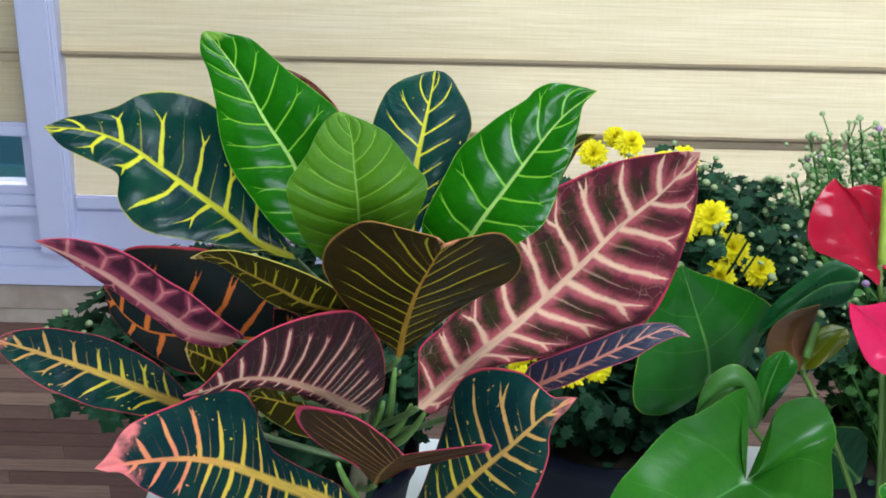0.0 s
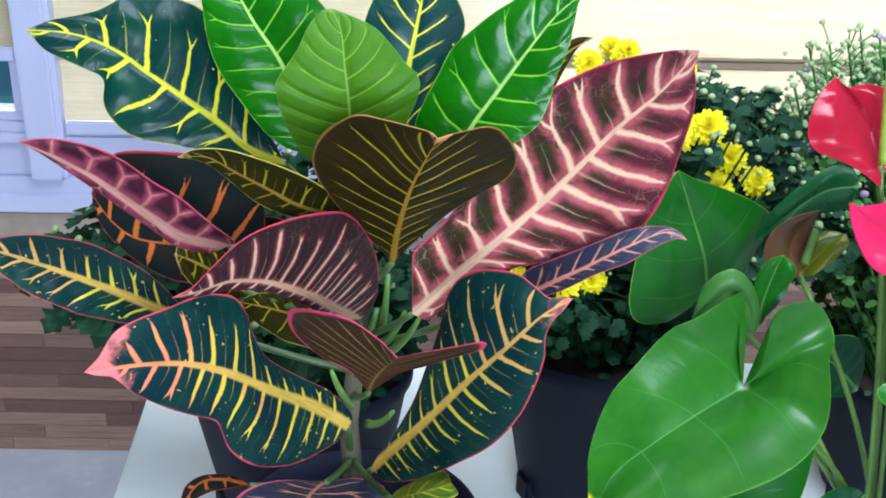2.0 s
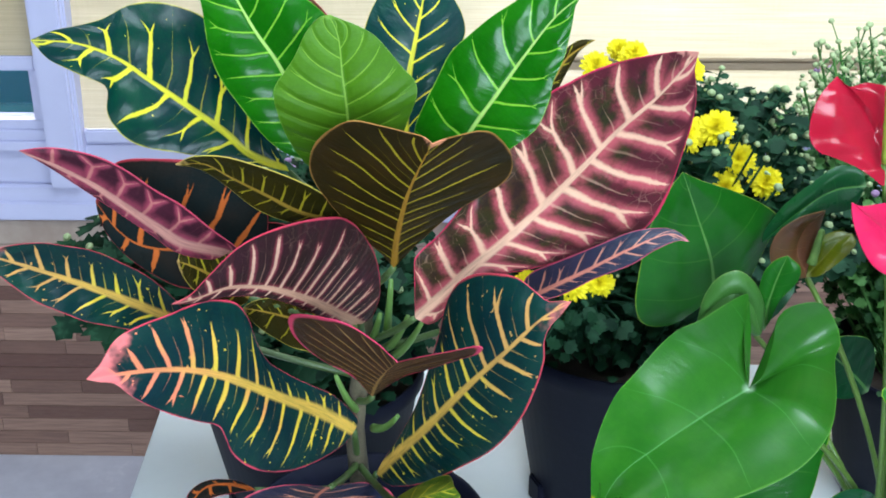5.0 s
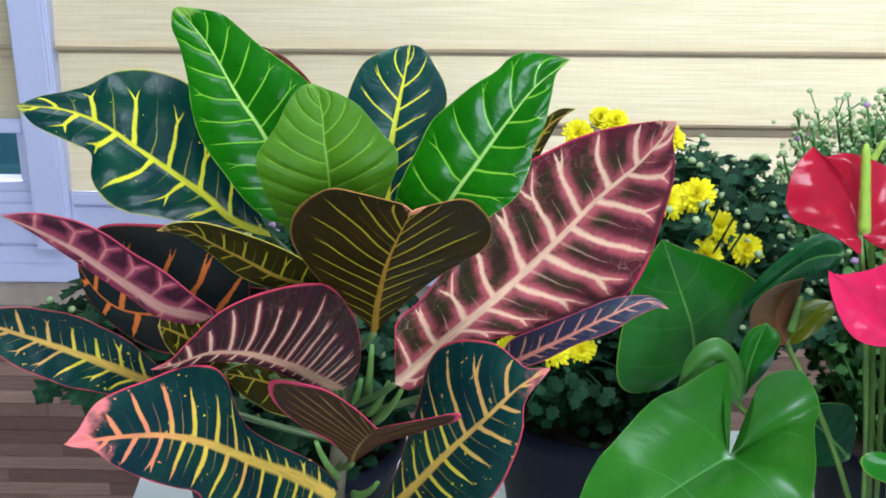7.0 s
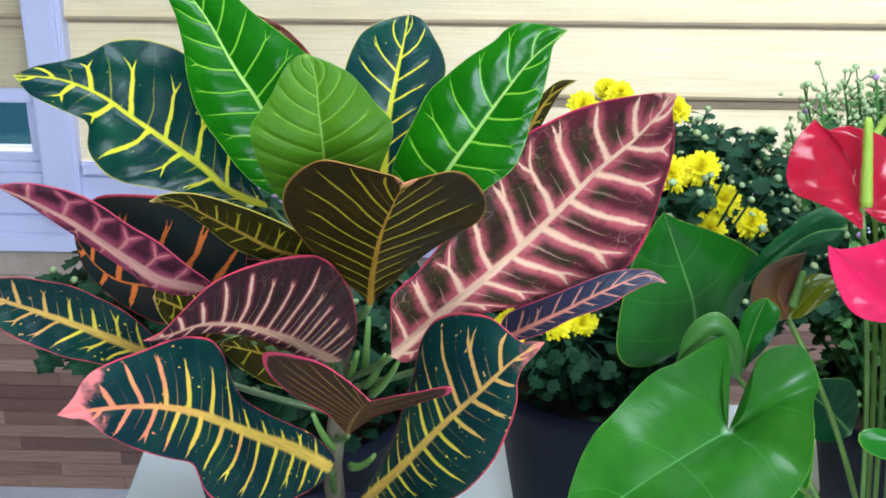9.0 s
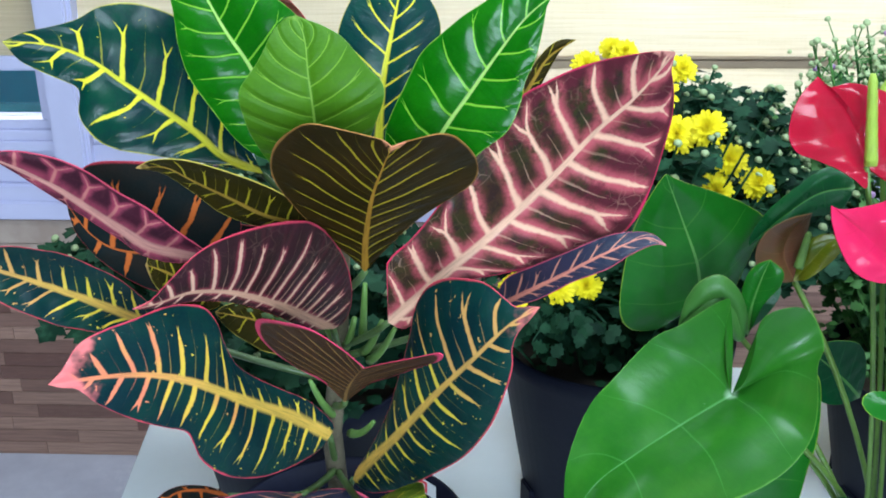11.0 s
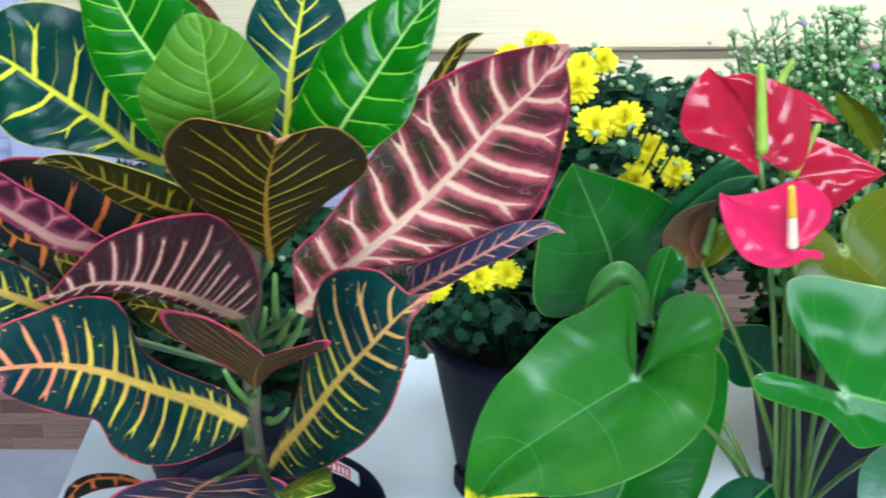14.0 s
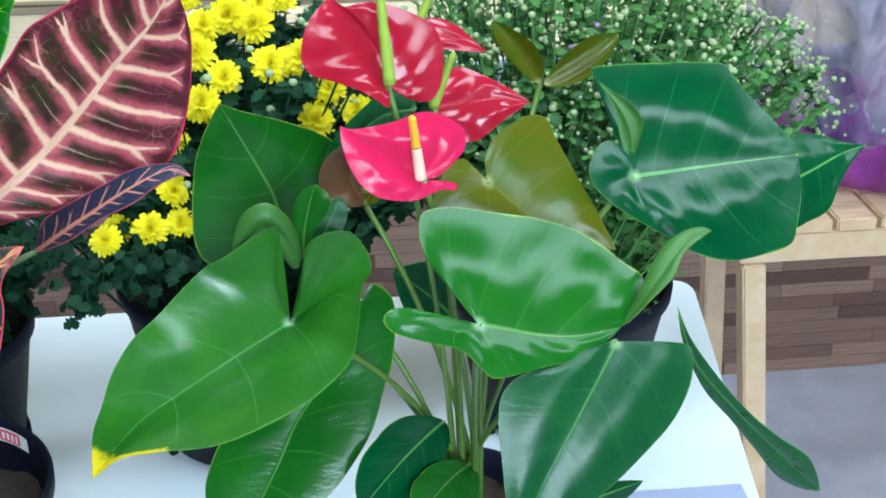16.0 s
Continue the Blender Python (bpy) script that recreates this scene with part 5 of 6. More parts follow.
heart_leaf("heart", ((0.303, 0.868, 1.022), (0.286, 0.846, 0.991), (0.263, 0.827, 0.966), (0.244, 0.803, 0.937), (0.214, 0.767, 0.898)), ((0.283, 0.864, 1.015), (0.243, 0.846, 0.989), (0.203, 0.823, 0.962), (0.187, 0.802, 0.938), (0.185, 0.786, 0.921), (0.193, 0.771, 0.903)), ((0.324, 0.882, 1.044), (0.333, 0.893, 1.061), (0.349, 0.886, 1.054), (0.353, 0.875, 1.038), (0.348, 0.852, 1.006), (0.339, 0.838, 0.987), (0.327, 0.818, 0.960), (0.306, 0.799, 0.935), (0.286, 0.785, 0.918), (0.252, 0.769, 0.898)), cup=-0.010, puff=0.0005, lobed=False)  # heart under
heart_leaf("heart", ((0.258, 0.958, 1.093), (0.251, 0.953, 1.127), (0.235, 0.943, 1.169), (0.215, 0.928, 1.220)), ((0.247, 0.955, 1.078), (0.221, 0.946, 1.063), (0.194, 0.936, 1.067), (0.183, 0.931, 1.086), (0.183, 0.928, 1.120), (0.189, 0.927, 1.163), (0.197, 0.926, 1.188), (0.208, 0.928, 1.209)), ((0.273, 0.963, 1.080), (0.289, 0.967, 1.093), (0.298, 0.968, 1.117), (0.306, 0.968, 1.139), (0.314, 0.968, 1.159), (0.294, 0.960, 1.178), (0.265, 0.950, 1.194), (0.233, 0.937, 1.209)), cup=-0.008, puff=0.0006)  # heart back left
heart_leaf("flap", ((0.274, 0.838, 1.110), (0.264, 0.838, 1.138), (0.249, 0.838, 1.148), (0.234, 0.838, 1.138), (0.220, 0.838, 1.121)), ((0.268, 0.842, 1.108), (0.259, 0.842, 1.120), (0.246, 0.842, 1.122), (0.234, 0.842, 1.119)), ((0.277, 0.842, 1.122), (0.274, 0.842, 1.140), (0.265, 0.842, 1.157), (0.251, 0.842, 1.167), (0.236, 0.842, 1.161), (0.226, 0.842, 1.145)), cup=-0.012, lobed=False, stem=False, puff=0.0002)  # heart curl
heart_leaf("heart", ((0.279, 0.848, 1.109), (0.280, 0.848, 1.135), (0.285, 0.848, 1.159), (0.291, 0.848, 1.178)), ((0.274, 0.850, 1.121), (0.271, 0.850, 1.142), (0.274, 0.850, 1.162), (0.282, 0.850, 1.173)), ((0.282, 0.843, 1.122), (0.288, 0.843, 1.140), (0.300, 0.843, 1.157), (0.301, 0.843, 1.170)), cup=-0.006, lobed=False, stem=False, puff=0.0002)  # folded leaf behind the curl
heart_leaf("heart", ((0.406, 0.730, 1.111), (0.429, 0.731, 1.104), (0.455, 0.733, 1.096), (0.482, 0.737, 1.091), (0.518, 0.746, 1.090)), ((0.397, 0.744, 1.133), (0.380, 0.746, 1.144), (0.369, 0.753, 1.159), (0.366, 0.763, 1.173), (0.370, 0.773, 1.184), (0.392, 0.780, 1.184), (0.423, 0.784, 1.176), (0.454, 0.788, 1.168), (0.485, 0.788, 1.157), (0.507, 0.785, 1.144), (0.525, 0.779, 1.130), (0.541, 0.774, 1.117), (0.531, 0.759, 1.102)), ((0.394, 0.728, 1.114), (0.374, 0.728, 1.123), (0.353, 0.727, 1.130), (0.340, 0.723, 1.131), (0.335, 0.718, 1.126), (0.343, 0.714, 1.117), (0.368, 0.714, 1.107), (0.389, 0.716, 1.099), (0.401, 0.712, 1.090), (0.413, 0.707, 1.078), (0.430, 0.711, 1.076), (0.453, 0.718, 1.077), (0.475, 0.724, 1.077), (0.495, 0.733, 1.081), (0.508, 0.739, 1.085)), cup=-0.005, puff=0.0012)  # heart mid
heart_leaf("flap", ((0.520, 0.749, 1.090), (0.540, 0.749, 1.118), (0.560, 0.763, 1.137), (0.580, 0.780, 1.147), (0.596, 0.784, 1.150)), ((0.539, 0.762, 1.122), (0.556, 0.778, 1.139), (0.573, 0.787, 1.148), (0.589, 0.789, 1.151)), ((0.526, 0.744, 1.098), (0.539, 0.742, 1.115), (0.557, 0.748, 1.131), (0.570, 0.766, 1.142), (0.587, 0.778, 1.148)), cup=-0.003, lobed=False, stem=False, puff=0.0002)  # heart mid tip
heart_leaf("heartdark", ((0.550, 0.852, 1.169), (0.590, 0.860, 1.169), (0.642, 0.872, 1.168), (0.702, 0.886, 1.166)), ((0.558, 0.867, 1.190), (0.562, 0.880, 1.207), (0.551, 0.887, 1.220), (0.533, 0.893, 1.234), (0.521, 0.899, 1.246), (0.538, 0.904, 1.247), (0.579, 0.911, 1.245), (0.636, 0.921, 1.239), (0.648, 0.918, 1.230), (0.660, 0.910, 1.215), (0.683, 0.899, 1.192), (0.697, 0.892, 1.177)), ((0.549, 0.859, 1.180), (0.542, 0.865, 1.191), (0.527, 0.864, 1.196), (0.516, 0.856, 1.188), (0.512, 0.847, 1.175), (0.521, 0.839, 1.160), (0.542, 0.833, 1.144), (0.575, 0.828, 1.124), (0.598, 0.824, 1.110), (0.628, 0.825, 1.100), (0.660, 0.832, 1.100), (0.687, 0.841, 1.104), (0.695, 0.852, 1.118), (0.701, 0.866, 1.137), (0.702, 0.877, 1.153)), cup=-0.004, puff=0.0015, veins=7)  # heart right
heart_leaf("flap", ((0.550, 0.861, 1.179), (0.548, 0.863, 1.203), (0.538, 0.868, 1.224), (0.522, 0.876, 1.244)), ((0.542, 0.864, 1.193), (0.537, 0.868, 1.213), (0.531, 0.871, 1.229)), ((0.555, 0.860, 1.195), (0.557, 0.861, 1.213), (0.548, 0.865, 1.227), (0.534, 0.871, 1.236)), cup=0.004, lobed=False, stem=False, puff=0.0002)  # heart right flap
heart_leaf("heartdark", ((0.699, 0.902, 1.130), (0.730, 0.912, 1.140), (0.759, 0.923, 1.149), (0.783, 0.930, 1.153)), ((0.702, 0.920, 1.160), (0.711, 0.926, 1.166), (0.733, 0.930, 1.166), (0.760, 0.928, 1.158), (0.774, 0.929, 1.155)), ((0.708, 0.894, 1.094), (0.725, 0.898, 1.095), (0.745, 0.903, 1.104), (0.755, 0.911, 1.124), (0.768, 0.920, 1.141)), cup=-0.004, lobed=False, stem=False, puff=0.0008)  # heart right tip
heart_leaf("heartolive", ((0.427, 0.835, 1.179), (0.448, 0.828, 1.161), (0.474, 0.822, 1.141), (0.502, 0.821, 1.125), (0.532, 0.826, 1.116)), ((0.426, 0.845, 1.190), (0.429, 0.854, 1.198), (0.441, 0.867, 1.207), (0.465, 0.882, 1.214), (0.482, 0.886, 1.210), (0.490, 0.875, 1.194), (0.504, 0.860, 1.169), (0.518, 0.845, 1.145), (0.527, 0.833, 1.127)), ((0.419, 0.839, 1.187), (0.409, 0.843, 1.196), (0.397, 0.836, 1.194), (0.386, 0.822, 1.183), (0.380, 0.805, 1.167), (0.394, 0.798, 1.152), (0.430, 0.801, 1.139), (0.477, 0.810, 1.125)), cup=-0.002, puff=0.0006)  # heart olive
heart_leaf("heartdull", ((0.513, 0.736, 1.084), (0.498, 0.720, 1.066), (0.472, 0.696, 1.034), (0.448, 0.677, 1.000), (0.429, 0.662, 0.965)), ((0.497, 0.733, 1.084), (0.467, 0.724, 1.077), (0.440, 0.718, 1.073), (0.423, 0.710, 1.064), (0.417, 0.699, 1.047), (0.418, 0.683, 1.018), (0.420, 0.671, 0.991)), ((0.531, 0.738, 1.082), (0.553, 0.739, 1.078), (0.572, 0.739, 1.074), (0.572, 0.727, 1.057), (0.563, 0.715, 1.039), (0.548, 0.703, 1.024), (0.524, 0.690, 1.007), (0.500, 0.679, 0.991), (0.464, 0.667, 0.971)), cup=-0.010, puff=0.0010)  # heart low right
heart_leaf("heartdull", ((0.566, 0.759, 1.098), (0.583, 0.753, 1.050), (0.615, 0.741, 1.011), (0.648, 0.731, 0.977), (0.688, 0.721, 0.937)), ((0.571, 0.757, 1.072), (0.580, 0.755, 1.047), (0.594, 0.751, 1.021), (0.615, 0.744, 0.997), (0.637, 0.738, 0.969), (0.654, 0.734, 0.947), (0.672, 0.728, 0.937)), ((0.579, 0.753, 1.069), (0.605, 0.743, 1.033), (0.628, 0.736, 1.007), (0.650, 0.728, 0.989), (0.672, 0.721, 0.974), (0.682, 0.719, 0.956)), cup=-0.004, lobed=False, stem=False, puff=0.0004)  # heart thin
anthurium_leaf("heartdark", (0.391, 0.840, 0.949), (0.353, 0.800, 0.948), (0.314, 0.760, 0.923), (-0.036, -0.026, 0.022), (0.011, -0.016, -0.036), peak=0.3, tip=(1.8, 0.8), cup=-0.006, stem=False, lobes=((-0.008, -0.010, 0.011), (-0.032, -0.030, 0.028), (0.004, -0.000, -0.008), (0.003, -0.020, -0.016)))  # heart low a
anthurium_leaf("heart", (0.413, 0.840, 0.898), (0.390, 0.800, 0.921), (0.360, 0.760, 0.907), (-0.030, -0.026, 0.023), (0.019, -0.016, -0.021), peak=0.3, tip=(1.8, 0.8), cup=-0.006, lobes=((-0.007, -0.010, 0.014), (-0.026, -0.030, 0.031), (0.007, -0.000, -0.001), (0.009, -0.020, -0.004)))  # heart low b
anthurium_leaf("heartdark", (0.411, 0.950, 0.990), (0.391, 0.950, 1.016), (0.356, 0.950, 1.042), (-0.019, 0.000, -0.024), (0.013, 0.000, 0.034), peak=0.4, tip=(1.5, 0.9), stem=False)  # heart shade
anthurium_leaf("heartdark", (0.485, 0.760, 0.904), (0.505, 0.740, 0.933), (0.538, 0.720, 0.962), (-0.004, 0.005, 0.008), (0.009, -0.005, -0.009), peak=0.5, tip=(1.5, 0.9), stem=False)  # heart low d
heart_leaf("heartbrown", ((0.333, 0.928, 1.120), (0.321, 0.928, 1.145), (0.325, 0.928, 1.167), (0.341, 0.928, 1.185)), ((0.316, 0.915, 1.126), (0.299, 0.915, 1.136), (0.294, 0.915, 1.153), (0.300, 0.915, 1.171), (0.317, 0.915, 1.184)), ((0.337, 0.935, 1.130), (0.339, 0.935, 1.151), (0.341, 0.935, 1.169)), lobed=False, cup=-0.006, puff=0.0004)  # faded spathe
heart_leaf("heartolive", ((0.331, 0.925, 1.122), (0.344, 0.925, 1.140), (0.355, 0.925, 1.156), (0.367, 0.925, 1.164)), ((0.335, 0.932, 1.137), (0.340, 0.932, 1.155), (0.354, 0.932, 1.164)), ((0.341, 0.918, 1.127), (0.358, 0.918, 1.142), (0.368, 0.918, 1.157)), lobed=False, stem=False, cup=-0.004)  # faded spathe, green half
heart_leaf("heartdull", ((0.381, 0.950, 1.200), (0.351, 0.950, 1.194), (0.323, 0.950, 1.173), (0.295, 0.950, 1.144)), ((0.375, 0.955, 1.213), (0.355, 0.955, 1.216), (0.332, 0.955, 1.198), (0.311, 0.955, 1.177), (0.298, 0.955, 1.155)), ((0.369, 0.945, 1.180), (0.344, 0.945, 1.174), (0.323, 0.945, 1.168), (0.306, 0.945, 1.155)), lobed=False, stem=False, cup=-0.006)  # leaf behind the faded bloom
anthurium_leaf("heartolive", (0.498, 1.000, 1.199), (0.477, 1.000, 1.234), (0.454, 1.000, 1.260), (-0.017, -0.010, 0.001), (0.013, 0.000, 0.002), peak=0.5, tip=(1.8, 0.8), cup=-0.01)  # sprout a
anthurium_leaf("heartolive", (0.501, 1.000, 1.199), (0.538, 1.000, 1.216), (0.569, 1.000, 1.242), (0.002, 0.010, 0.013), (0.006, -0.010, -0.013), peak=0.5, tip=(1.8, 0.8), cup=-0.01, stem=False)  # sprout b
anthurium_leaf("heartdull", (0.280, 0.900, 1.079), (0.303, 0.890, 1.125), (0.310, 0.920, 1.135), (-0.009, -0.000, 0.003), (0.014, -0.000, -0.001), peak=0.5, tip=(1.8, 0.8), stem=False)  # heart c light

heart_spathe("spathe", ((0.350, 0.828, 1.264), (0.345, 0.838, 1.290), (0.331, 0.842, 1.311), (0.310, 0.843, 1.330)), ((0.350, 0.821, 1.250), (0.340, 0.820, 1.257), (0.326, 0.819, 1.266), (0.307, 0.815, 1.275), (0.294, 0.812, 1.281), (0.287, 0.815, 1.292), (0.290, 0.824, 1.309), (0.298, 0.833, 1.321)), ((0.354, 0.828, 1.261), (0.366, 0.829, 1.253), (0.381, 0.833, 1.249), (0.390, 0.841, 1.256), (0.394, 0.850, 1.272), (0.393, 0.857, 1.288), (0.386, 0.860, 1.301), (0.369, 0.858, 1.312), (0.355, 0.855, 1.318), (0.336, 0.850, 1.323), (0.320, 0.843, 1.322)), cup=-0.005, fold=0.006, puff=0.0010, veins=7)  # spathe tall
heart_spathe("spathepink", ((0.372, 0.782, 1.207), (0.359, 0.779, 1.217), (0.339, 0.778, 1.234), (0.312, 0.774, 1.255)), ((0.387, 0.788, 1.202), (0.396, 0.792, 1.198), (0.396, 0.788, 1.194), (0.384, 0.783, 1.197), (0.368, 0.771, 1.196), (0.353, 0.763, 1.199), (0.337, 0.756, 1.206), (0.325, 0.755, 1.216), (0.316, 0.760, 1.232), (0.312, 0.768, 1.246)), ((0.383, 0.788, 1.206), (0.395, 0.799, 1.211), (0.405, 0.810, 1.217), (0.407, 0.818, 1.226), (0.402, 0.820, 1.234), (0.388, 0.818, 1.244), (0.371, 0.810, 1.249), (0.353, 0.797, 1.248), (0.336, 0.786, 1.249), (0.320, 0.777, 1.251)), cup=-0.005, fold=0.005, puff=0.0012, veins=7)  # spathe pink
heart_spathe("spathe", ((0.391, 0.881, 1.224), (0.419, 0.886, 1.228), (0.442, 0.889, 1.229), (0.469, 0.888, 1.224)), ((0.394, 0.891, 1.242), (0.402, 0.896, 1.250), (0.413, 0.898, 1.253), (0.429, 0.897, 1.247), (0.447, 0.894, 1.238), (0.461, 0.890, 1.230)), ((0.394, 0.873, 1.207), (0.407, 0.870, 1.200), (0.417, 0.870, 1.199), (0.428, 0.873, 1.201), (0.446, 0.880, 1.212), (0.461, 0.885, 1.220)), cup=-0.006, puff=0.0012)  # spathe side
heart_spathe("spathe", ((0.386, 0.925, 1.274), (0.405, 0.926, 1.270), (0.424, 0.928, 1.264), (0.439, 0.928, 1.255)), ((0.388, 0.934, 1.283), (0.399, 0.936, 1.283), (0.415, 0.934, 1.276), (0.430, 0.930, 1.263)), ((0.388, 0.919, 1.266), (0.402, 0.919, 1.262), (0.421, 0.922, 1.258)), cup=-0.003, puff=0.0006)  # spathe far
spathes = [o for o in anth.children if o.name.startswith('spathe')]
spadix(spathes[0], (0.351, 0.822, 1.268), (0.346, 0.830, 1.336), 0.0052, [M_SPADIX])
spadix(spathes[1], (0.369, 0.774, 1.211), (0.363, 0.772, 1.261), 0.0046, [M_SPADIX_W, M_SPADIX_Y])
spadix(spathes[2], (0.387, 0.865, 1.232), (0.404, 0.865, 1.276), 0.0045, [M_SPADIX])
spadix(spathes[3], (0.383, 0.930, 1.284), (0.395, 0.930, 1.310), 0.0042, [M_SPADIX])

spadix([o for o in anth.children if o.name.startswith("leaf")][0], (0.332, 0.918, 1.138), (0.339, 0.922, 1.170), 0.0045, [M_SPADIX_D])

# ---------------------------------------------------------------- chrysanthemums


def flower_mesh(name, r, seed):
    """A full daisy-like bloom: layered narrow petals round a small eye."""
    rs = random.Random(seed)
    bm = bmesh.new()
    core = bm.verts.new((0, 0, 0.0005))
    for ring, (count, tilt, length) in enumerate(((20, 4, 1.0), (18, 20, 0.92), (15, 38, 0.76), (11, 58, 0.55), (8, 75, 0.36))):
        for k in range(count):
            a = 2 * math.pi * (k + rs.uniform(-0.25, 0.25)) / count
            t = radians(tilt + rs.uniform(-7, 7))
            ln = r * length * rs.uniform(0.88, 1.08)
            w = r * 0.135
            out = Vector((math.cos(a), math.sin(a), 0))
            sd = Vector((-math.sin(a), math.cos(a), 0))
            pts = []
            for s, ww in ((0.12, 0.5), (0.6, 1.0), (0.9, 0.85), (1.0, 0.3)):
                c = out * (ln * s * math.cos(t)) + Vector((0, 0, ln * s * math.sin(t) - 0.10 * ln * s * s + ring * 0.0012))
                pts.append((bm.verts.new(c - sd * w * ww), bm.verts.new(c + Vector((0, 0, -0.04 * r))), bm.verts.new(c + sd * w * ww)))
            bm.faces.new((core, pts[0][1], pts[0][0]))
            bm.faces.new((core, pts[0][2], pts[0][1]))
            for p, q in zip(pts, pts[1:]):
                bm.faces.new((p[0], p[1], q[1], q[0]))
                bm.faces.new((p[1], p[2], q[2], q[1]))
    me = bpy.data.meshes.new(name)
    bm.to_mesh(me)
    bm.free()
    me.materials.append(M_MUM_Y)
    return me


def bud_mesh(name, r, mat):
    bm = bmesh.new()
    bmesh.ops.create_icosphere(bm, subdivisions=2, radius=r)
    for v in bm.verts:
        ang = math.atan2(v.co.y, v.co.x)
        v.co *= 1 + 0.07 * math.cos(ang * 7)
        v.co.z *= 0.82
    me = bpy.data.meshes.new(name)
    bm.to_mesh(me)
    bm.free()
    me.shade_smooth()
    me.materials.append(mat)
    return me


def lobed_leaf(verts, faces, pos, heading, normal, size, rs):
    """Adds one toothed chrysanthemum leaf."""
    h, n = Vector(heading).normalized(), Vector(normal).normalized()
    sd = n.cross(h).normalized()
    base = len(verts)
    shape = ((0.0, 0.06), (0.18, 0.12), (0.30, 0.40), (0.40, 0.24), (0.55, 0.50), (0.66, 0.26), (0.80, 0.34), (0.88, 0.16), (1.0, 0.0))
    for s, w in shape:
        drop = n * (-0.25 * s * s * size)
        c = Vector(pos) + h * (s * size) + drop
        verts.extend([c - sd * (w * size) + n * (0.10 * w * size), c, c + sd * (w * size) + n * (0.10 * w * size)])
    for k in range(len(shape) - 1):
        a, b = base + 3 * k, base + 3 * k + 3
        faces.extend([(a, a + 1, b + 1, b), (a + 1, a + 2, b + 2, b + 1)])


FLOWERS = [flower_mesh("mum_bloom", 0.0205, 3), flower_mesh("mum_bloom", 0.0205, 8), flower_mesh("mum_bloom", 0.0205, 15)]
BUDS = [bud_mesh("mum_bud", 0.0052, M_MUM_BUD), bud_mesh("mum_bud_mauve", 0.0052, M_MUM_BUD_P)]


def mesh_part(name, data, parent, m, label=""):
    ob = new(name, data)
    ob.parent = parent
    ob.matrix_local = m
    return tagged(ob, label)


def facing(p, direction, scale=1.0, spin=0.0):
    q = Vector(direction).to_track_quat("Z", "Y").to_matrix().to_4x4()
    return Matrix.Translation(p) @ q @ Matrix.Rotation(spin, 4, "Z") @ Matrix.Scale(scale, 4)


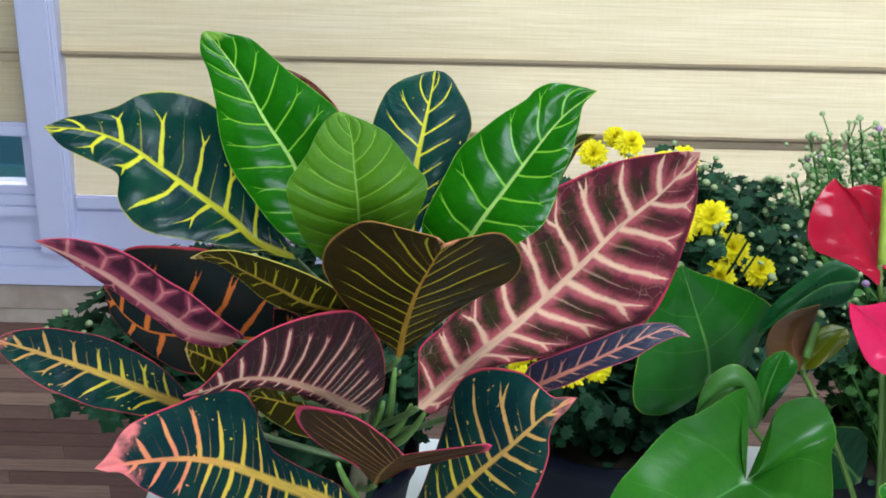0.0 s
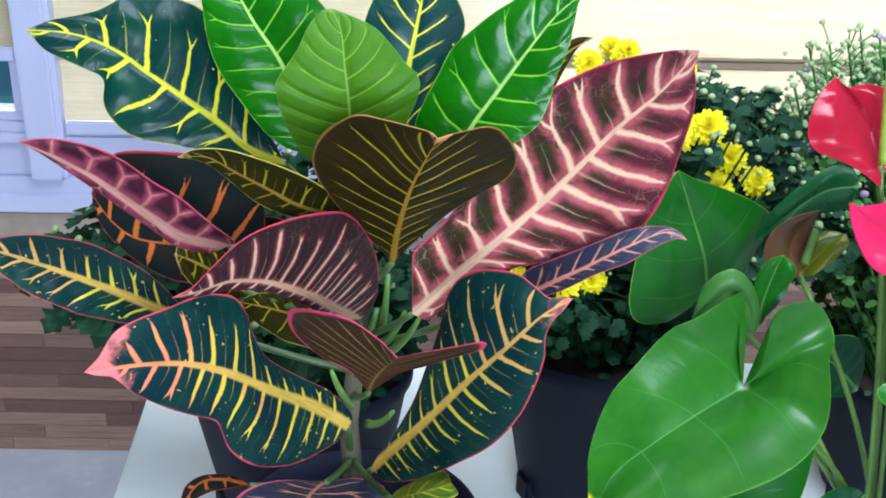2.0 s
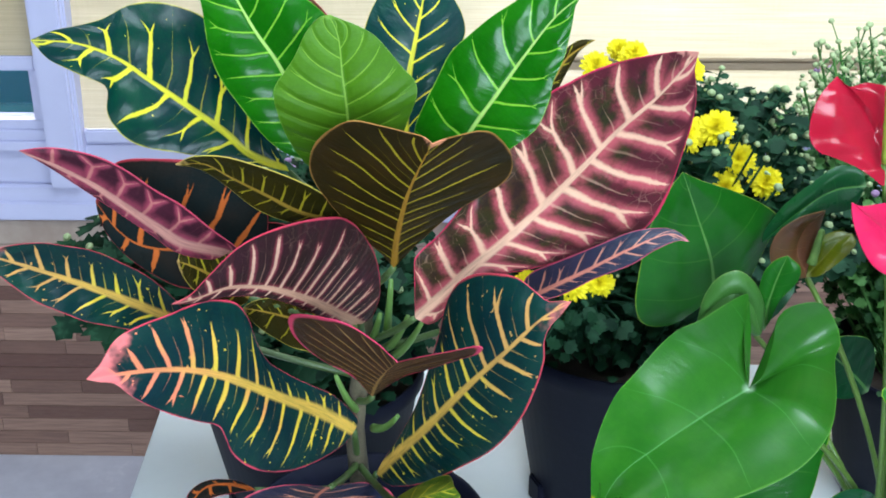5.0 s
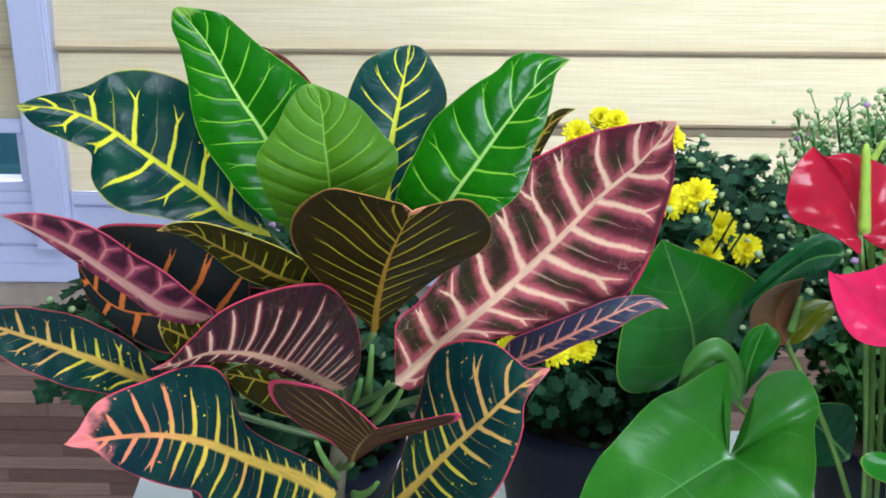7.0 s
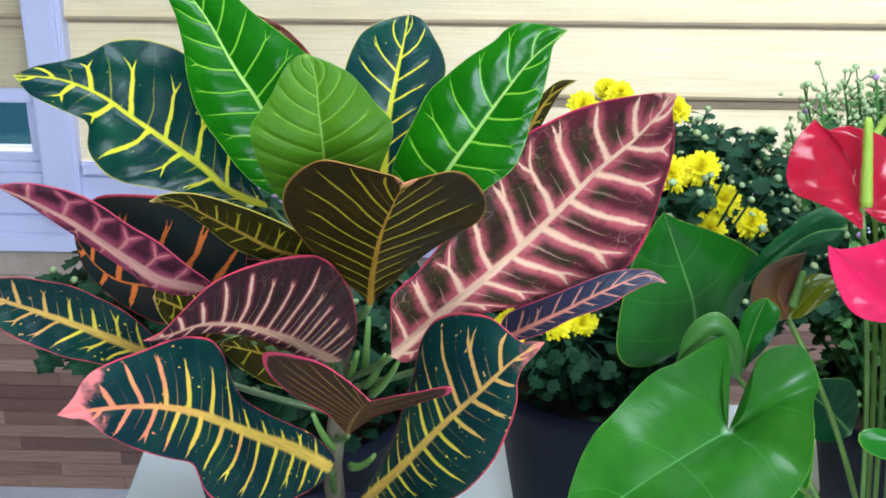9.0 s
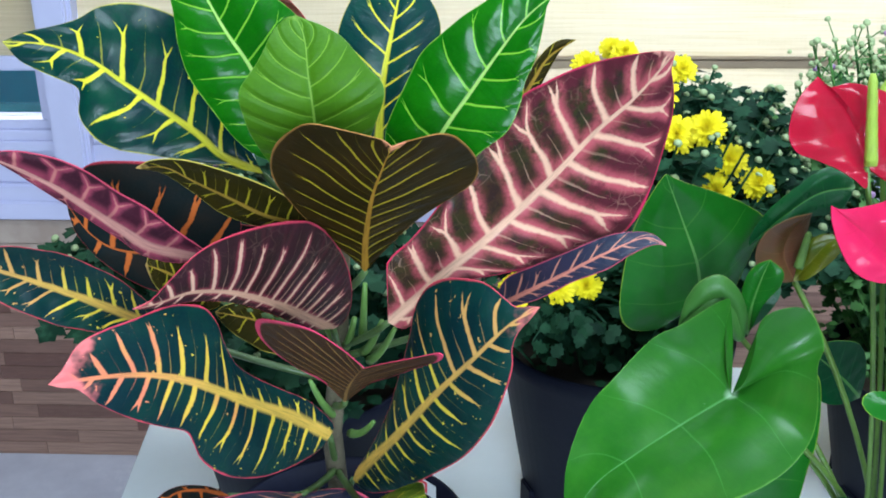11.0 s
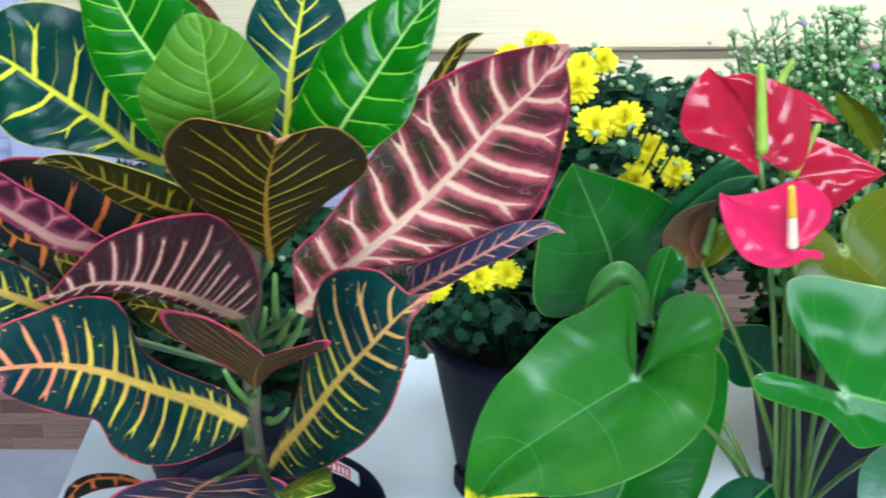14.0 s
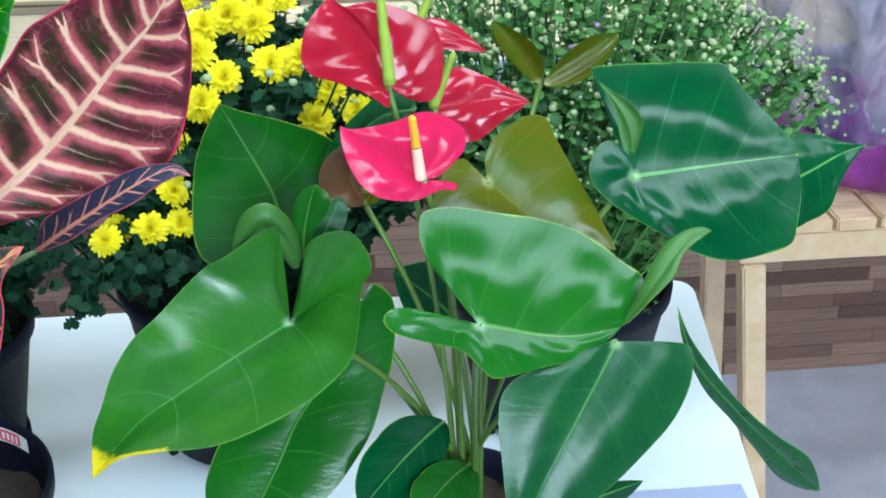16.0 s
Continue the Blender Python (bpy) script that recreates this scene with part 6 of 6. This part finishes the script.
def mum(label, cx, cy, rim_z, r_pot, crown, blooms, n_leaves, leaf_size, leaf_mat, n_twigs, bud_share, n_buds, seed, n_tiny=60, skirt=(), tufts=()):
    """A potted chrysanthemum: pot, thin twigs, toothed leaves, buds and blooms. crown: centre, half sizes of the dome."""
    rs = random.Random(seed)
    ob = thing("potted_chrysanthemum", cx, cy, 0.75, label, "potted plant", "plants on the table")
    pot(ob, cx, cy, 0.75, rim_z, r_pot * 0.74, r_pot)
    (ox, oy, oz), (ax_, ay_, az_) = crown
    tw = bmesh.new()
    verts, faces = [], []
    ends = []
    for k in range(n_twigs):
        a, q = rs.uniform(0, 2 * math.pi), math.sqrt(rs.random())
        top = math.sqrt(max(0.0, 1 - q * q * 0.8))
        end = Vector((ox + ax_ * q * math.cos(a), oy + ay_ * q * math.sin(a), oz + az_ * top * rs.uniform(0.80, 1.06)))
        start = Vector((cx + r_pot * 0.5 * q * math.cos(a), cy + r_pot * 0.5 * q * math.sin(a), rim_z - 0.03))
        mid = start.lerp(end, 0.5) + Vector((0, 0, 0.02))
        tube(tw, bend(start, mid, end, 5), 0.0013, 5, cap=False)
        ends.append((end, (end - mid).normalized()))
        for j in range(n_leaves // n_twigs):
            s = 0.12 + 0.87 * rs.random() ** 0.65
            p = start * (1 - s) ** 2 + mid * 2 * s * (1 - s) + end * s * s
            if any((p - Vector((x, y - 0.04, z + 0.02))).length < 0.028 for x, y, z, _ in blooms):
                continue
            b = rs.uniform(0, 2 * math.pi)
            hd = Vector((math.cos(b), math.sin(b), rs.uniform(-0.35, 0.5)))
            nm = Vector((rs.uniform(-0.5, 0.5), rs.uniform(-0.8, 0.3), 1.0))
            lobed_leaf(verts, faces, p, hd - nm.normalized() * hd.dot(nm.normalized()), nm, leaf_size * rs.uniform(0.6, 1.2), rs)
    for k in range(90):
        a = 2 * math.pi * k / 90 + rs.uniform(-0.05, 0.05)
        r = r_pot * rs.uniform(0.70, 1.05)
        p = (cx + r * math.cos(a), cy + r * math.sin(a), rim_z + rs.uniform(-0.005, 0.05))
        hd = Vector((math.cos(a), math.sin(a), rs.uniform(-0.15, 0.3)))
        lobed_leaf(verts, faces, p, hd, (-hd.z * math.cos(a), -hd.z * math.sin(a) - 0.2, 1.0), leaf_size * rs.uniform(0.5, 0.9), rs)
    for x, y, z, sx, sz, count in skirt:
        for k in range(count):
            p = Vector((x + rs.gauss(0, sx), y + rs.gauss(0, 0.02), z + rs.gauss(0, sz)))
            a = rs.uniform(0, 2 * math.pi)
            hd = Vector((math.cos(a), math.sin(a) - 0.3, rs.uniform(-1.0, 0.1)))
            nm = Vector((rs.uniform(-0.9, 0.9), rs.uniform(-1.0, -0.1), rs.uniform(0.3, 1.0)))
            lobed_leaf(verts, faces, p, hd - nm.normalized() * hd.dot(nm.normalized()), nm, leaf_size * rs.uniform(0.5, 0.9), rs)
            if k % 4 == 0:
                tube(tw, bend((cx + (x - cx) * 0.6, cy + (y - cy) * 0.5, rim_z - 0.02), (x, y, z + 0.05), p, 5), 0.0012, 5, cap=False)
    for root, tip_ in tufts:
        root, tip_ = Vector(root), Vector(tip_)
        tube(tw, bend(root, root.lerp(tip_, 0.5) + Vector((0.008, 0, -0.008)), tip_, 6), 0.0014, 5, cap=False)
        ends.append((tip_, (tip_ - root).normalized()))
        for k in range(7):
            s = rs.uniform(0.45, 1.0)
            p = root.lerp(tip_, s)
            q = p + Vector((rs.uniform(-0.018, 0.018), rs.uniform(-0.01, 0.01), rs.uniform(0.004, 0.026)))
            tube(tw, [p, q], 0.0008, 4, cap=False)
            mesh_part("bud", BUDS[0], ob, facing(q, q - p, rs.uniform(0.50, 0.85)))
            a = rs.uniform(0, 2 * math.pi)
            lobed_leaf(verts, faces, root.lerp(tip_, rs.uniform(0.1, 0.8)), (math.cos(a), math.sin(a), 0.2), (0, -0.5, 1), leaf_size * rs.uniform(0.6, 1.1), rs)
    tagged(part("twig_growth", tw, leaf_mat, ob), kind="stuff")
    me = bpy.data.meshes.new("foliage")
    me.from_pydata([tuple(v) for v in verts], [], faces)
    me.materials.append(leaf_mat)
    me.shade_smooth()
    fo = new("foliage", me)
    fo.parent = ob
    tagged(fo, "small toothed chrysanthemum leaves", kind="stuff")
    tiny = bmesh.new()
    for k in range(n_buds):
        end, way = ends[k % len(ends)]
        if k < len(ends):
            p = end
        else:
            p = end + Vector((rs.uniform(-0.03, 0.03), rs.uniform(-0.03, 0.03), rs.uniform(-0.02, 0.012)))
            tube(tiny, [end - way * 0.03, p], 0.0008, 4, cap=False)
        mesh_part("bud", BUDS[1 if rs.random() < bud_share else 0], ob, facing(p, way + Vector((0, -0.2, 0.4)), rs.uniform(0.60, 1.0)))
    tagged(part("bud_stalk_growth", tiny, leaf_mat, ob), kind="stuff")
    ball = bmesh.new()
    bmesh.ops.create_icosphere(ball, subdivisions=1, radius=1.0)
    ball.verts.index_update()
    ball_v, ball_f = [v.co.copy() for v in ball.verts], [[v.index for v in f.verts] for f in ball.faces]
    ball.free()
    more_v, more_f = [], []
    for k in range(n_tiny):
        end, way = ends[rs.randrange(len(ends))]
        p = end + Vector((rs.uniform(-0.02, 0.02), rs.uniform(-0.02, 0.02), rs.uniform(-0.05, 0.0)))
        r, first = rs.uniform(0.0015, 0.0036), len(more_v)
        more_v.extend(tuple(p + co * r) for co in ball_v)
        more_f.extend([first + i for i in f] for f in ball_f)
    if more_v:
        md = bpy.data.meshes.new("small_bud_growth")
        md.from_pydata(more_v, [], more_f)
        md.materials.append(M_MUM_BUD)
        md.shade_smooth()
        tagged(mesh_part("small_bud_growth", md, ob, Matrix()), kind="stuff")
    for k, (x, y, z, sc) in enumerate(blooms):
        mesh_part("bloom", FLOWERS[k % 3], ob, facing((x - (x - 0.25) * 0.03, y - 0.030, z + 0.011), (rs.uniform(-0.3, 0.3), -0.75 + rs.uniform(-0.2, 0.2), 0.75), sc * (0.8 if y > 1.21 else 1.0), rs.uniform(0, 6)), "bright yellow double bloom")
    return ob


YELLOW = [
    (0.294, 1.144, 1.120, 1.00),
    (0.337, 1.144, 1.128, 0.90),
    (0.309, 1.160, 1.147, 0.95),
    (0.251, 1.160, 1.174, 1.05),
    (0.279, 1.170, 1.175, 1.00),
    (0.204, 1.150, 1.167, 0.90),
    (0.178, 1.140, 1.142, 0.95),
    (0.211, 1.200, 1.214, 1.05),
    (0.177, 1.170, 1.187, 1.00),
    (0.184, 1.190, 1.208, 0.90),
    (0.245, 1.240, 1.214, 0.95),
    (0.236, 1.200, 1.204, 1.05),
    (0.084, 1.050, 1.044, 0.80),
    (0.128, 1.050, 1.054, 0.88),
    (0.157, 1.060, 1.053, 0.82),
    (0.150, 1.080, 1.079, 0.85),
    (0.146, 1.120, 1.117, 1.00),
    (0.201, 1.220, 1.243, 0.90),
    (0.241, 1.220, 1.220, 0.95),
    (0.265, 1.240, 1.219, 1.05),
    (0.209, 1.200, 1.215, 1.00),
    (0.194, 1.300, 1.224, 0.90),
    (0.205, 1.280, 1.221, 0.95),
    (0.163, 1.250, 1.220, 1.05),
    (0.283, 1.160, 1.181, 1.00),
    (0.085, 1.100, 1.029, 0.90),
    (0.183, 1.120, 1.152, 0.95),
]

# loose sprigs that stand out of the budding plant: root and tip
SPRIGS = [((0.80, 1.30, 0.98), (0.863, 1.30, 1.119)), ((0.82, 1.30, 1.0), (0.892, 1.30, 1.108)), ((0.83, 1.30, 1.01), (0.914, 1.30, 1.082))]
for x, y, z in ((0.405, 1.24, 1.250), (0.420, 1.23, 1.240), (0.433, 1.26, 1.248), (0.450, 1.25, 1.253), (0.471, 1.27, 1.249), (0.484, 1.25, 1.258), (0.510, 1.26, 1.262), (0.525, 1.24, 1.247),
                (0.392, 1.23, 1.208), (0.370, 1.22, 1.190), (0.350, 1.21, 1.175), (0.545, 1.27, 1.262), (0.330, 1.20, 1.160), (0.460, 1.22, 1.222), (0.500, 1.22, 1.228), (0.415, 1.20, 1.190), (0.570, 1.25, 1.262)):
    SPRIGS.append(((x + (0.52 - x) * 0.25, y - 0.02, z - 0.13), (x, y, z)))

mum("yellow chrysanthemum in bloom in a black plastic pot", 0.200, 1.140, 0.960, 0.130, ((0.250, 1.21, 0.94), (0.225, 0.20, 0.290)), YELLOW, 9600, 0.0200, M_FOL_DARK, 200, 0.0, 170, 21, 160, skirt=((0.035, 1.03, 1.040, 0.020, 0.016, 40), (0.085, 1.03, 1.030, 0.025, 0.015, 50), (0.060, 1.02, 1.000, 0.010, 0.007, 36), (0.005, 1.04, 1.045, 0.016, 0.016, 20), (0.140, 1.03, 1.030, 0.03, 0.013, 140)))
mum("chrysanthemum in small pale mauve buds in a black pot", 0.552, 1.135, 0.93, 0.124, ((0.625, 1.30, 0.95), (0.275, 0.22, 0.30)), [], 9000, 0.0145, M_FOL_LIGHT, 240, 0.10, 290, 22, 2300, tufts=SPRIGS)
mum("dark-leaved chrysanthemum in bud in a black pot behind the croton", -0.145, 1.110, 0.925, 0.126, ((-0.215, 1.14, 0.93), (0.235, 0.20, 0.215)), [], 2300, 0.034, M_FOL_DARK, 60, 0.35, 60, 23, 0)

# ---------------------------------------------------------------- wooden stool with a wrapped plant
stool = thing("stool", 1.2, 1.75, 0, "light pine stool with a slatted top by the wall", "stool")
SX, SY, SZ = 0.940, 1.60, 0.742
for k in range(9):
    part("slat", boxes((SX + 0.006 + 0.072 * k, SX + 0.070 + 0.072 * k, SY - 0.005, SY + 0.36, SZ - 0.022, SZ), bevel=0.003), M_STOOL, stool)
part("apron", boxes((SX, SX + 0.655, SY, SY + 0.02, SZ - 0.072, SZ - 0.0225), bevel=0.002), M_STOOL, stool)
part("apron", boxes((SX, SX + 0.655, SY + 0.33, SY + 0.35, SZ - 0.072, SZ - 0.0225), bevel=0.002), M_STOOL, stool)
part("apron", boxes((SX, SX + 0.02, SY + 0.021, SY + 0.329, SZ - 0.072, SZ - 0.0225), bevel=0.002), M_STOOL, stool)
for lx, ly, dx, dy in ((SX + 0.012, SY + 0.012, 0.050, -0.075), (SX + 0.645, SY + 0.012, 0.03, -0.075), (SX + 0.045, SY + 0.30, 0.050, 0.02), (SX + 0.645, SY + 0.30, 0.03, 0.02)):
    bm = boxes((-0.019, 0.019, -0.019, 0.019, 0.0, SZ - 0.073), bevel=0.003)
    for v in bm.verts:
        k = 1 - v.co.z / (SZ - 0.073)
        v.co.x += lx + dx * k + 0.01
        v.co.y += ly + dy * k
    part("leg", bm, M_STOOL, stool)

wrapped = thing("wrapped_plant", 1.2, 1.75, SZ, "potted plant wrapped in purple paper and clear film on the stool", "wrapped plant")


def cone_wrap(cx, cy, z0, z1, r0, r1, folds, amp, seed):
    rs = random.Random(seed)
    ph = [rs.uniform(0, 6.28) for _ in range(4)]
    bm = bmesh.new()
    rings = []
    nz, ns = 22, 96
    for j in range(nz + 1):
        s = j / nz
        ring = []
        for i in range(ns):
            a = 2 * math.pi * i / ns
            r = r0 + (r1 - r0) * s ** 0.8
            r *= 1 + amp * (0.3 + s) * (math.sin(folds * a + ph[0] + s) * 0.6 + math.sin(folds * 2.3 * a + ph[1] - 2 * s) * 0.4) + 0.03 * math.sin(9 * s + 3 * a + ph[2])
            ring.append(bm.verts.new((cx + r * math.cos(a), cy + r * math.sin(a), z0 + (z1 - z0) * s * (1 + 0.06 * math.sin(folds * a + ph[3])))))
        rings.append(ring)
    for a, b in zip(rings, rings[1:]):
        for i in range(ns):
            bm.faces.new((a[i], a[(i + 1) % ns], b[(i + 1) % ns], b[i]))
    return bm


part("paper_wrap", cone_wrap(1.22, 1.78, SZ, SZ + 0.11, 0.10, 0.19, 9, 0.13, 5), M_PURPLE, wrapped, "crumpled purple wrapping paper", smooth=True)
part("clear_film", cone_wrap(1.22, 1.78, SZ + 0.02, SZ + 0.62, 0.12, 0.31, 7, 0.13, 6), M_FILM, wrapped, "crinkled clear film", smooth=True)

# ---------------------------------------------------------------- wood strips of the low wall
strip_rng = random.Random(4)
unit = {}
for row in range(16):
    z = row * 0.0335
    x = -2.3 - strip_rng.uniform(0, 0.3)
    light = row >= 15
    while x < 2.6:
        ln = strip_rng.choice((0.16, 0.22, 0.29, 0.36, 0.44, 0.52)) * (3.0 if light else 1.0)
        key = (ln, light)
        if key not in unit:
            bm = boxes((0, ln - 0.0008, 0, 0.011, 0.0004, 0.0331), bevel=0.0006)
            me = bpy.data.meshes.new("wood_strip")
            bm.to_mesh(me)
            bm.free()
            me.materials.append(M_SHELF if light else M_STRIP)
            unit[key] = me
        ob = new("wood_strip", unit[key])
        ob.parent = wall_n
        ob.location = (x, WALL_Y, z)
        x += ln
part("top_strip", boxes((-2.3, 2.6, WALL_Y - 0.004, WALL_Y + 0.011, 0.537, 0.5945), bevel=0.003), M_SHELF, wall_n, "pale oak ledge strip")
